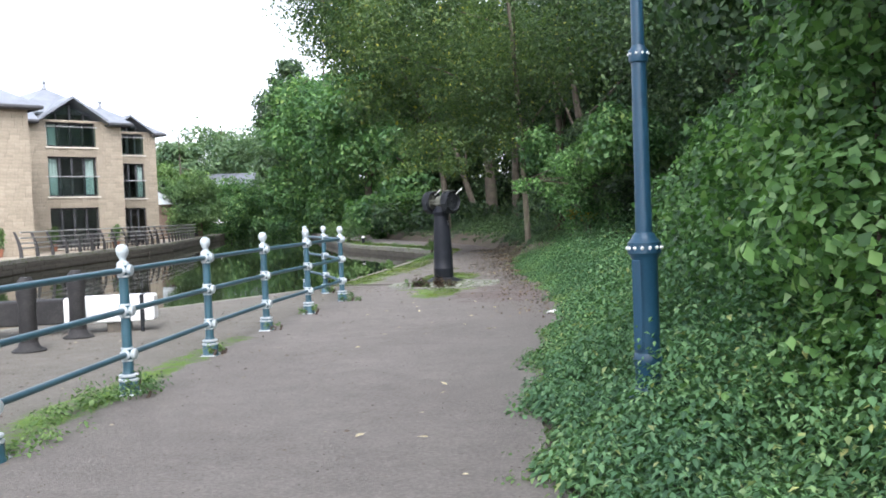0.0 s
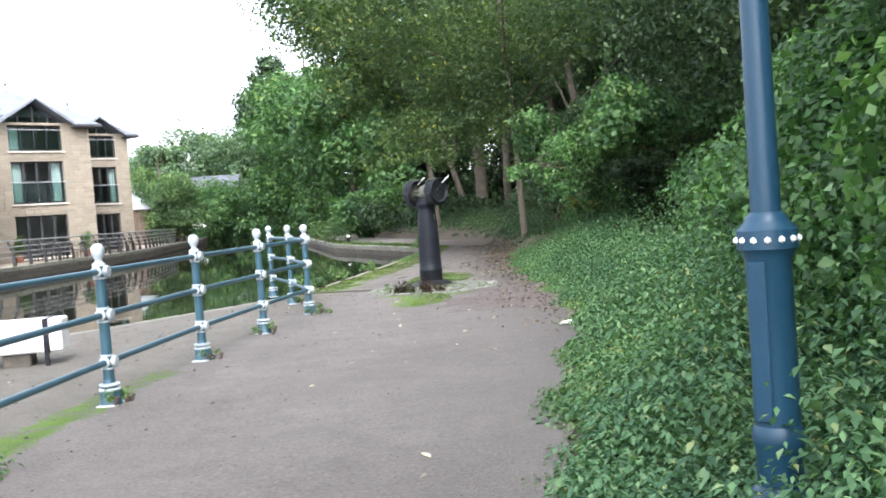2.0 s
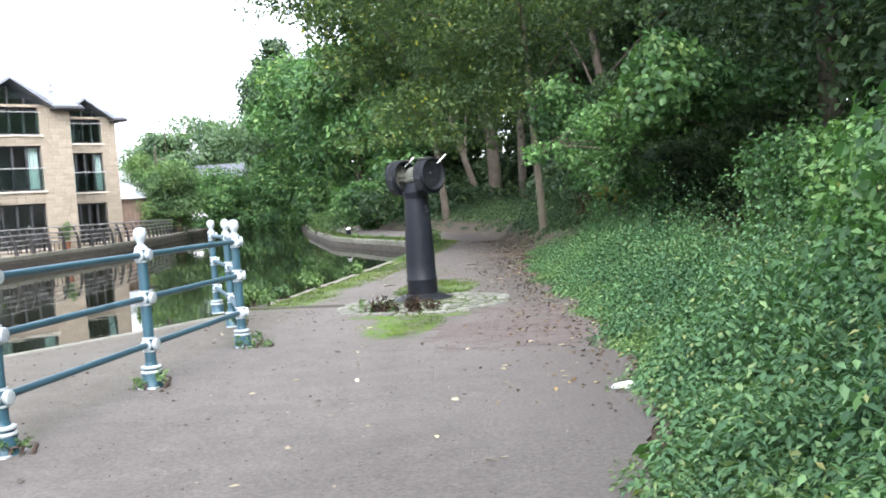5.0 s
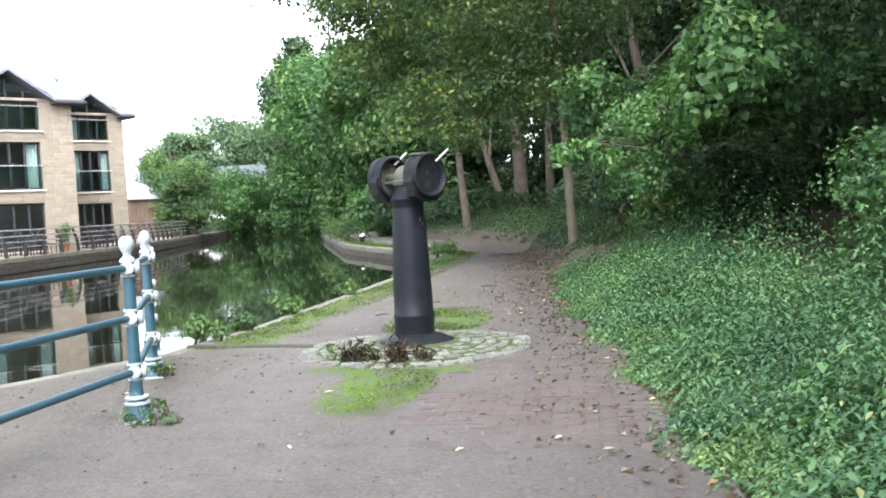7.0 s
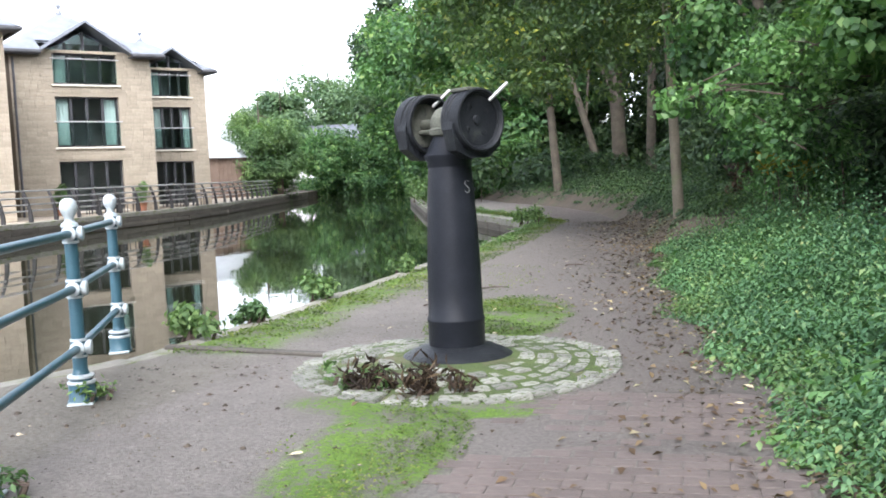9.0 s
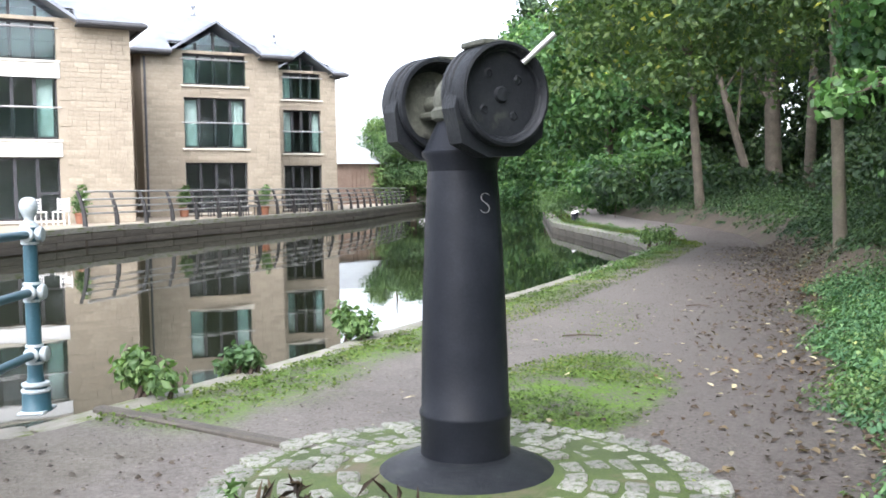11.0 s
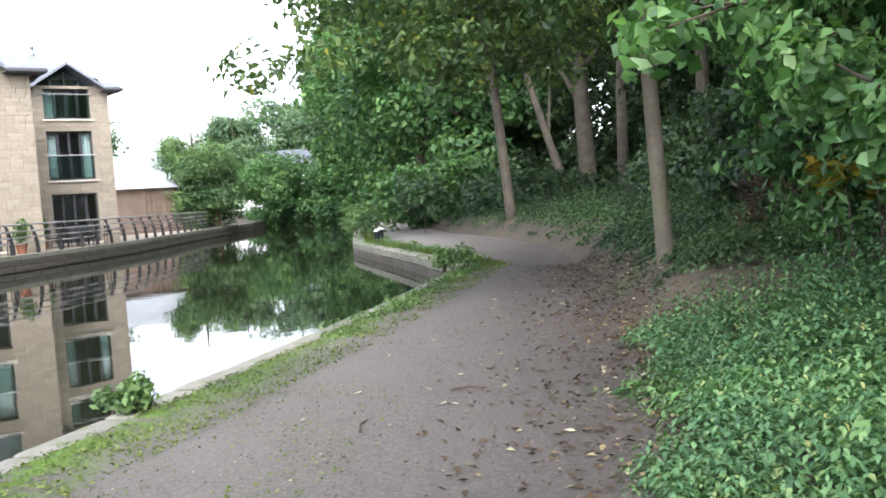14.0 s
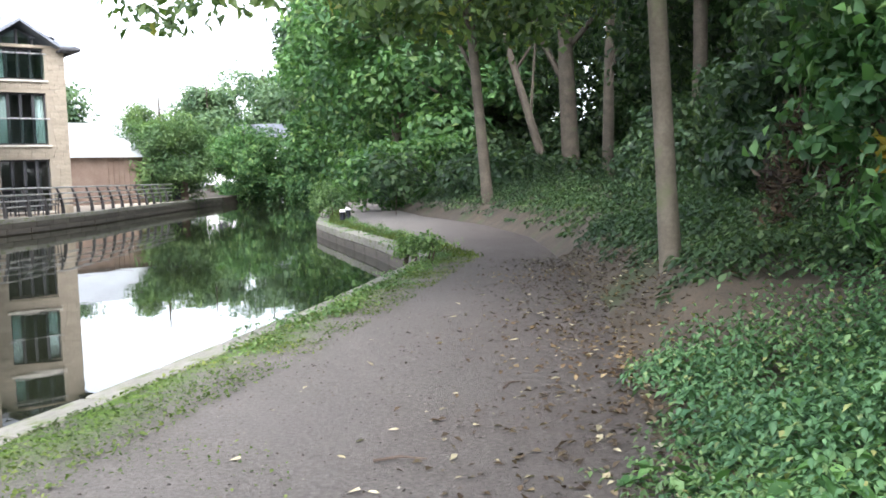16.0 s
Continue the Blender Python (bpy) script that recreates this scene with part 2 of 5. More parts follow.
M["curtain"] = surface("pale_curtain", (0.35, 0.42, 0.38), (0.5, 0.56, 0.52), (0.62, 0.67, 0.63), 6, 40, 0.9, 0, 0.1)
M["sheet"] = surface("pale_roof_sheet", (0.5, 0.52, 0.53), (0.62, 0.65, 0.66), (0.74, 0.77, 0.78), 0.6, 12, 0.5, 0, 0.1)
M["shedwall"] = surface("weathered_shed_brick", (0.09, 0.06, 0.045), (0.17, 0.12, 0.09), (0.26, 0.2, 0.16), 1.0, 14, 0.9, 0, 0.5)
M["deadleaf"] = surface("fallen_leaf", (0.2, 0.15, 0.08), (0.38, 0.33, 0.2), (0.6, 0.57, 0.44), 2, 30, 0.7, 0, 0.1, vary=0.45)
M["twig"] = surface("twig_wood", (0.03, 0.022, 0.016), (0.07, 0.05, 0.038), (0.12, 0.09, 0.07), 6, 40, 0.9, 0, 0.4)
M["pot"] = surface("clay_pot", (0.2, 0.08, 0.04), (0.28, 0.12, 0.07), (0.35, 0.16, 0.1), 4, 40, 0.8, 0, 0.1)

for k, spec in (("iron", 0.18), ("oldiron", 0.2), ("timber", 0.2), ("frame", 0.2), ("soffit", 0.2)):
    M[k].node_tree.nodes["Principled BSDF"].inputs["Specular IOR Level"].default_value = spec
G_DARK = [(0.0, (0.021, 0.044, 0.023)), (0.5, (0.048, 0.09, 0.045)), (0.85, (0.085, 0.142, 0.07)), (1.0, (0.14, 0.2, 0.105))]
M["leaf_dark"] = foliage("dark_green_leaf", G_DARK, 0.3)
M["leaf_mid"] = foliage("mid_green_leaf", [(0.0, (0.036, 0.087, 0.035)), (0.5, (0.073, 0.159, 0.061)), (0.9, (0.122, 0.225, 0.086)), (1.0, (0.203, 0.291, 0.115))])
M["leaf_bank"] = foliage("nettle_leaf", [(0.0, (0.038, 0.09, 0.048)), (0.45, (0.078, 0.168, 0.084)), (0.85, (0.13, 0.24, 0.12)), (0.96, (0.19, 0.29, 0.145)), (1.0, (0.29, 0.3, 0.13))], 0.25, 0.55)
M["leaf_hedge"] = foliage("hedge_leaf", [(0.0, (0.032, 0.08, 0.03)), (0.5, (0.085, 0.185, 0.062)), (0.88, (0.155, 0.29, 0.11)), (1.0, (0.24, 0.36, 0.19))], 0.3, 0.4)
M["leaf_ash"] = foliage("yellowing_leaf", [(0.0, (0.034, 0.066, 0.028)), (0.6, (0.078, 0.13, 0.052)), (0.95, (0.125, 0.185, 0.07)), (0.98, (0.22, 0.24, 0.06)), (1.0, (0.34, 0.34, 0.07))], 0.4)
M["leaf_willow"] = foliage("willow_leaf", [(0.0, (0.060, 0.113, 0.047)), (0.5, (0.106, 0.181, 0.074)), (1.0, (0.174, 0.259, 0.117))])
# distant trees only: aerial haze put into the leaf colour, paler and bluer
M["leaf_far_haze"] = foliage("hazed_far_leaf", [(0.0, (0.058, 0.109, 0.060)), (0.5, (0.098, 0.162, 0.090)), (1.0, (0.143, 0.217, 0.128))])
M["leaf_brown"] = foliage("withered_leaf", [(0.0, (0.022, 0.015, 0.012)), (0.6, (0.055, 0.035, 0.026)), (1.0, (0.12, 0.085, 0.06))], 0.2, 0.7)
M["leaf_yellow"] = foliage("yellow_leaf", [(0.0, (0.2, 0.17, 0.02)), (0.6, (0.34, 0.28, 0.03)), (1.0, (0.45, 0.25, 0.06))])
M["grass"] = foliage("grass_blade", [(0.0, (0.045, 0.07, 0.018)), (0.5, (0.085, 0.13, 0.03)), (1.0, (0.17, 0.2, 0.07))], 0.35, 0.6)

m, nt, bsdf = material("canal_water")
bsdf.inputs["Base Color"].default_value = (0.012, 0.014, 0.008, 1)
bsdf.inputs["Roughness"].default_value = 0.02
bsdf.inputs["IOR"].default_value = 1.33
wav = noise_node(nt, 0.9, 3, 0.5)
bump(nt, bsdf, wav.outputs["Fac"], 0.05, 0.05)
M["water"] = m

m, nt, bsdf = material("window_glass")
bsdf.inputs["Base Color"].default_value = (0.8, 0.9, 0.9, 1)
bsdf.inputs["Roughness"].default_value = 0.02
bsdf.inputs["Transmission Weight"].default_value = 1.0
bsdf.inputs["IOR"].default_value = 1.45
M["glass"] = m
m, nt, bsdf = material("green_balcony_glass")
bsdf.inputs["Base Color"].default_value = (0.56, 0.7, 0.68, 1)
bsdf.inputs["Roughness"].default_value = 0.05
bsdf.inputs["Transmission Weight"].default_value = 1.0
bsdf.inputs["IOR"].default_value = 1.45
M["greenglass"] = m

# ---- mesh helpers ----


def set_mesh(bm, name, mat):
    me = bpy.data.meshes.new(name)
    bm.normal_update()
    bm.to_mesh(me)
    bm.free()
    me.materials.append(mat)
    return me


def part(name, bm, mat, parent=None, label="", smooth=False):
    """Links a bmesh as one mesh object under a thing or a part, or on its own."""
    me = set_mesh(bm, name, mat)
    if smooth:
        me.polygons.foreach_set("use_smooth", [True] * len(me.polygons))
        me.set_sharp_from_angle(angle=radians(40))
    ob = new(name, me)
    if parent:
        ob.parent = parent
    return tagged(ob, label) if label else ob


def box(bm, cx, cy, cz, sx, sy, sz, turn=0.0, bevel=0.0):
    """A block by its centre and sizes, turned about z in degrees."""
    made = bmesh.ops.create_cube(bm, size=1.0, matrix=Matrix.LocRotScale((cx, cy, cz), Euler((0, 0, radians(turn))), (sx, sy, sz)))
    if bevel:
        edges = list({e for v in made["verts"] for e in v.link_edges})
        bmesh.ops.bevel(bm, geom=edges, offset=bevel, segments=1, affect="EDGES", clamp_overlap=True)
    return bm


def lathe(bm, profile, seg=24, m=None):
    """A turned body from (radius, height) pairs about z, closed at both ends."""
    m = m or Matrix()
    rings = []
    for r, z in profile:
        rings.append([bm.verts.new(m @ Vector((r * math.cos(a), r * math.sin(a), z))) for a in (math.tau * k / seg for k in range(seg))])
    for a, b in zip(rings, rings[1:]):
        for k in range(seg):
            bm.faces.new((a[k], a[(k + 1) % seg], b[(k + 1) % seg], b[k]))
    bm.faces.new(list(reversed(rings[0])))
    bm.faces.new(rings[-1])
    return bm


def tube(bm, pts, radii, seg=8):
    """A bent round bar through points, with a radius at each."""
    pts = [Vector(p) for p in pts]
    rings = []
    for k, p in enumerate(pts):
        d = (pts[min(k + 1, len(pts) - 1)] - pts[max(k - 1, 0)]).normalized()
        side = d.cross(Vector((0.13, 0.31, 1)) if abs(d.z) < 0.9 else Vector((1, 0.1, 0))).normalized()
        up = side.cross(d)
        r = radii[k] if hasattr(radii, "__len__") else radii
        rings.append([bm.verts.new(p + (side * math.cos(a) + up * math.sin(a)) * r) for a in (math.tau * j / seg for j in range(seg))])
    for a, b in zip(rings, rings[1:]):
        for k in range(seg):
            bm.faces.new((a[k], b[k], b[(k + 1) % seg], a[(k + 1) % seg]))
    bm.faces.new(rings[0])
    bm.faces.new(list(reversed(rings[-1])))
    return bm


def raw_mesh(name, verts, faces, mat, parent=None, smooth=False):
    me = bpy.data.meshes.new(name)
    nv, nf, k = len(verts), len(faces), faces.shape[1]
    me.vertices.add(nv)
    me.vertices.foreach_set("co", np.ascontiguousarray(verts, dtype=np.float32).ravel())
    me.loops.add(nf * k)
    me.loops.foreach_set("vertex_index", np.ascontiguousarray(faces, dtype=np.int32).ravel())
    me.polygons.add(nf)
    me.polygons.foreach_set("loop_start", np.arange(0, nf * k, k, dtype=np.int32))
    me.polygons.foreach_set("loop_total", np.full(nf, k, dtype=np.int32))
    if smooth:
        me.polygons.foreach_set("use_smooth", np.ones(nf, dtype=bool))
    me.update(calc_edges=True)
    me.materials.append(mat)
    ob = new(name, me)
    if parent:
        ob.parent = parent
    return ob


def leaf_mesh(name, pos, nrm, size, mat, parent=None, aspect=0.6, rng=None, lie=None):
    """Many leaves, each a small folded blade of its own: place, the way it faces, its length."""
    n = len(pos)
    rnd = rng.normal(size=(n, 3)) if lie is None else lie
    nrm = nrm / np.linalg.norm(nrm, axis=1, keepdims=True)
    d = rnd - (rnd * nrm).sum(1, keepdims=True) * nrm
    d /= np.linalg.norm(d, axis=1, keepdims=True) + 1e-9
    s = np.cross(nrm, d)
    L = size[:, None]
    base, tip = pos - d * L * 0.5, pos + d * L * 0.5 - nrm * L * 0.12
    mid = pos - d * L * 0.05
    left, right = mid + s * L * aspect * 0.5 + nrm * L * 0.10, mid - s * L * aspect * 0.5 + nrm * L * 0.10
    verts = np.stack([base, right, tip, left], 1).reshape(-1, 3)
    k = np.arange(n)[:, None] * 4
    faces = np.concatenate([k + np.array([[0, 1, 2]]), k + np.array([[0, 2, 3]])], 1).reshape(-1, 3)
    return raw_mesh(name, verts, faces, mat, parent)


def blob_leaves(rng, blobs, count, shell=0.3, up=0.5, clear_from=0.0, open_walk=True):
    """Leaf places and facings on ragged clumps; blobs: rows of x, y, z, rx, ry, rz."""
    blobs = np.asarray(blobs, float)
    area = (blobs[:, 3] * blobs[:, 4] + blobs[:, 3] * blobs[:, 5] + blobs[:, 4] * blobs[:, 5])
    pick = rng.choice(len(blobs), size=count, p=area / area.sum())
    b = blobs[pick]
    d = rng.normal(size=(count, 3))
    d /= np.linalg.norm(d, axis=1, keepdims=True)
    wob = 1 + 0.16 * np.sin(d[:, :1] * 7 + b[:, :1]) + 0.16 * np.sin(d[:, 1:2] * 9 + b[:, 1:2] * 3) + 0.14 * np.sin(d[:, 2:3] * 8 + b[:, 2:3] * 2)
    r = (1 - shell * rng.random((count, 1)) ** 1.5) * wob
    pos = b[:, :3] + d * r * b[:, 3:6]
    nrm = d * 0.8 + rng.normal(size=(count, 3)) * 0.45 + np.array([0, 0, up])
    # the walk stays open: nothing grows low over the path
    if not open_walk:
        return pos, nrm
    over = (pos[:, 0] < 2.0 + 0.2 * np.sin(pos[:, 1] * 2)) & (pos[:, 0] > -3.0) & (pos[:, 1] < 27.5) & (pos[:, 2] < 5.0) & (pos[:, 2] > clear_from)
    return pos[~over], nrm[~over]


def crown_blobs(rng, cx, cy, cz, rx, ry, rz, n, br):
    d = rng.normal(size=(n, 3))
    d /= np.linalg.norm(d, axis=1, keepdims=True)
    k = rng.random((n, 1)) ** 0.4
    c = np.array([cx, cy, cz]) + d * k * (np.array([rx, ry, rz]) - br * 0.6)
    s = br * (0.65 + 0.7 * rng.random((n, 1)))
    return np.concatenate([c, s * np.array([[1.1, 1.1, 0.8]])], 1)


def tree(name, rng, x, y, base, height, trunk_r, crown, leaves, size, mat, bark="bark", label="", lean=(0, 0), limbs=6, nblob=26, blob=1.6, group="", aspect=0.55, hang=0.45, extra=()):
    """A tapered trunk with limbs and a ragged crown; crown: offset x, y, centre height, rx, ry, rz."""
    top = Vector((x + lean[0], y + lean[1], base + height))
    root = tagged(new(name), label, "tree", group)
    root.location = (x, y, base)
    bm = bmesh.new()
    foot = Vector((x, y, base - 0.15))
    pts = [foot + (top - foot) * f + Vector((math.sin(f * 5 + x) * 0.12, math.cos(f * 4 + y) * 0.12, 0)) * f for f in (0, 0.03, 0.1, 0.3, 0.5, 0.7, 0.85, 1)]
    tube(bm, pts, [trunk_r * k for k in (1.5, 1.2, 1.02, 0.9, 0.75, 0.5, 0.3, 0.1)], 10)
    c = Vector((x + crown[0], y + crown[1], base + crown[2]))
    for i in range(limbs):
        f = 0.3 + 0.55 * i / max(limbs - 1, 1)
        p = foot + (top - foot) * f
        a = i * 2.4 + x
        end = c + Vector((math.cos(a) * crown[3] * 0.8, math.sin(a) * crown[4] * 0.8, crown[5] * (0.9 * f - 0.5)))
        m1 = p.lerp(end, 0.4) + Vector((0, 0, 0.4))
        tube(bm, [p, m1, p.lerp(end, 0.75) + Vector((0, 0, 0.35)), end], [trunk_r * 0.42 * (1.2 - f), trunk_r * 0.3 * (1.2 - f), trunk_r * 0.18 * (1.2 - f), 0.015], 6)
    part("trunk", bm, M[bark], None, smooth=True).parent = root
    bpy.context.view_layer.update()
    root.children[0].matrix_parent_inverse = root.matrix_basis.inverted()
    blobs = crown_blobs(rng, c.x, c.y, c.z, *crown[3:6], nblob, blob)
    if len(extra):
        blobs = np.concatenate([blobs, np.asarray(extra, float)])
    pos, nrm = blob_leaves(rng, blobs, leaves, 0.45, hang)
    ob = leaf_mesh("crown", pos, nrm, size * (0.6 + 0.8 * rng.random(len(pos))), mat if not isinstance(mat, str) else M[mat], root, aspect, rng)
    ob.matrix_parent_inverse = root.matrix_basis.inverted()
    return root


def lerp_line(pts):
    """A function of y from (y, x) pairs, straight between them."""
    ys, xs = zip(*pts)
    return lambda y: float(np.interp(y, ys, xs))

# ---- the plan ----
WATER = -0.35
path_right = lerp_line([(-30, 2.4), (2, 2.2), (4.5, 1.15), (6, 0.84), (10, 0.78), (13.4, 1.12), (15, 1.05), (18.4, 0.8), (21.6, 0.35), (24, 0.12), (27.5, -0.02), (29, -0.25), (31, -0.35), (35.5, -1.1), (41, -2.2), (46, -4.0), (52, -7.0), (60, -10.2), (80, -16.5), (100, -23)])
bank = [(-8, -60), (-8, 8), (-7.4, 13.2), (-6.0, 16.0), (-5.1, 17.6), (-4.0, 19.6), (-3.75, 21.5), (-3.6, 24.5), (-3.45, 28), (-3.4, 31), (-3.5, 36.6), (-5.4, 40.6), (-8.4, 46.4), (-9.6, 48.8), (-11.8, 55.5), (-15.6, 67), (-20, 82), (-27, 105), (-40, 150), (-60, 220)]
bank_x = lerp_line([(y, x) for x, y in bank])
quay = [(-16, -60), (-16, 10), (-18.5, 26), (-21.3, 38), (-22.2, 46), (-22.9, 54), (-24.0, 60), (-28.2, 75.5), (-31, 88), (-36, 105), (-50, 150), (-72, 220)]
DECK = 0.25


def sheet(name, left, right, z, mat, y0, y1, step, label, category, nx=4, rough=0.0, kind="structure"):
    """A ground sheet between two lines x(y), cut into a grid."""
    ys = np.arange(y0, y1 + 1e-6, step)
    verts, faces = [], []
    for y in ys:
        a, b = left(y), right(y)
        for k in range(nx + 1):
            x = a + (b - a) * k / nx
            verts.append((x, y, z + (noise.noise((x * 0.8, y * 0.8, 3)) * rough if 0 < k < nx else 0)))
    w = nx + 1
    for j in range(len(ys) - 1):
        for k in range(nx):
            faces.append((j * w + k, j * w + k + 1, (j + 1) * w + k + 1, (j + 1) * w + k))
    ob = raw_mesh(name, np.array(verts), np.array(faces), mat, smooth=True)
    return tagged(ob, label, category, kind=kind)


# water, one level sheet under all the banks
bm = bmesh.new()
box(bm, 0, 80, WATER - 0.5, 700, 900, 1.0)
tagged(part("water", bm, M["water"]), "still dark green canal water mirroring sky", "water", kind="structure")

# the ground of the towpath side, one sheet to the horizon, with the bank's drop at its edge


def slab(name, line, far, z, depth, mat, label, category):
    bm = bmesh.new()
    top = [bm.verts.new((x, y, z)) for x, y in line]
    out = [bm.verts.new((far, y, z)) for x, y in line]
    low = [bm.verts.new((x, y, z - depth)) for x, y in line]
    for k in range(len(line) - 1):
        bm.faces.new((top[k], out[k], out[k + 1], top[k + 1]))
        bm.faces.new((low[k], top[k], top[k + 1], low[k + 1]))
    bmesh.ops.recalc_face_normals(bm, faces=bm.faces)
    return tagged(part(name, bm, mat), label, category, kind="structure")


slab("ground", [(x + 0.02, y) for x, y in bank], 300, 0.0, 0.9, M["soil"], "dark soil with leaf litter under the trees", "ground")
slab("ground_far_bank", quay, -350, DECK, 1.3, M["soil"], "dark overgrown ground across the canal", "ground")
qx = lerp_line([(y, x) for x, y in quay])
sheet("quay_deck", lambda y: -48.0, lambda y: qx(y) - 0.45, DECK + 0.01, M["mortar"], 0, 76, 2.0, "buff paved quay terrace in front of the flats", "pavement", 6)

# path surfaces
def edge_noise(y, k, amp):
    return amp * (noise.noise((y * 0.45, k, 0)) + 0.5 * noise.noise((y * 1.7, k, 5)) + 0.3 * noise.noise((y * 5.1, k, 9)))


sheet("path", lambda y: bank_x(y) + 0.2, lambda y: path_right(y) + edge_noise(y, 7, 0.16), 0.02, M["path"], -25, 100, 0.1, "grey-brown compacted towpath turning to dark mud", "path", 30, 0.014)

def bank_z(x, y):
    """The verge under the trees, which climbs from the path's edge beyond the nettles."""
    def ease(v):
        v = min(1.0, max(0.0, v))
        return v * v * (3 - 2 * v)
    return ease((y - 27.0) / 3.5) * (0.5 * ease((x - path_right(y) + 0.2) / 1.1) + 0.35 * ease((x - path_right(y) - 0.6) / 3.0))


verge = sheet("wood_bank", lambda y: path_right(y) - 0.3, lambda y: path_right(y) + 9.0, 0.0, M["soil"], 26.5, 90, 0.5, "leaf-strewn earth bank rising under the trees", "ground", 36)
for v in verge.data.vertices:
    v.co.z = bank_z(v.co.x, v.co.y) - 0.03 + (0.05 + 0.06 * noise.noise((v.co.x * 1.3, v.co.y * 1.3, 7))) * min(1.0, bank_z(v.co.x, v.co.y) * 5)

# ---- bank walls and coping ----
rng = np.random.default_rng(5)


def coping_run(line, width, z, rise, mat, name, label, parent, wall_mat=None, length=0.95, courses=0):
    """Coping stones end to end along a line of (x, y), each a bevelled block."""
    bm = bmesh.new()
    box(bm, 0, 0, 0, 1, 1, 1, 0, 0.04)
    me = set_mesh(bm, "stone", mat)
    wme = None
    if wall_mat:
        bm = bmesh.new()
        box(bm, 0, 0, 0, 1, 1, 1, 0, 0.05)
        wme = set_mesh(bm, "wall_stone", wall_mat)
    for (x0, y0), (x1, y1) in zip(line, line[1:]):
        span = math.hypot(x1 - x0, y1 - y0)
        n = max(1, round(span / length))
        turn = math.atan2(y1 - y0, x1 - x0)
        nx, ny = math.sin(turn), -math.cos(turn)
        for k in range(n):
            f = (k + 0.5) / n
            ob = new(name, me)
            ob.parent = parent
            ob.matrix_basis = Matrix.LocRotScale((x0 + (x1 - x0) * f + nx * width * 0.5 - nx * 0.03, y0 + (y1 - y0) * f + ny * width * 0.5 - ny * 0.03, z + rise - 0.09 + rng.normal() * 0.004),
                                                 Euler((rng.normal() * 0.006, rng.normal() * 0.006, turn + rng.normal() * 0.006)), (span / n - 0.012, width, 0.18))
            for c in range(courses):
                wb = new("wall_stone", wme)
                wb.parent = parent
                wb.matrix_basis = Matrix.LocRotScale((x0 + (x1 - x0) * (f + 0.25 / n * (c % 2)) + nx * 0.1, y0 + (y1 - y0) * (f + 0.25 / n * (c % 2)) + ny * 0.1, z + rise - 0.29 - 0.21 * c),
                                                     Euler((0, 0, turn)), (span / n - 0.015, 0.25, 0.2))


coping = tagged(new("bank_coping"), "worn grey stone canal coping edged with moss", "coping", kind="structure")
coping_run(bank[2:11], 0.24, 0.0, 0.02, M["coping"], "stone", "", coping, M["wallstone"], courses=2)
jetty = tagged(new("landing_wall"), "pale stone landing wall jutting along the bend", "wall", kind="structure")
coping_run(bank[10:16], 0.4, 0.0, 0.03, M["coping"], "stone", "", jetty, M["wallstone"], 1.4, 2)
quay_edge = tagged(new("quay_wall"), "dark wet stone quay wall under the flats", "wall", kind="structure")
coping_run([(x, y) for x, y in reversed(quay[2:9])], 0.5, DECK, 0.03, M["coping"], "stone", "", quay_edge, M["wallstone"], 1.6, 2)

# ---- blue railing beside the path ----
BALL_Z = 1.27


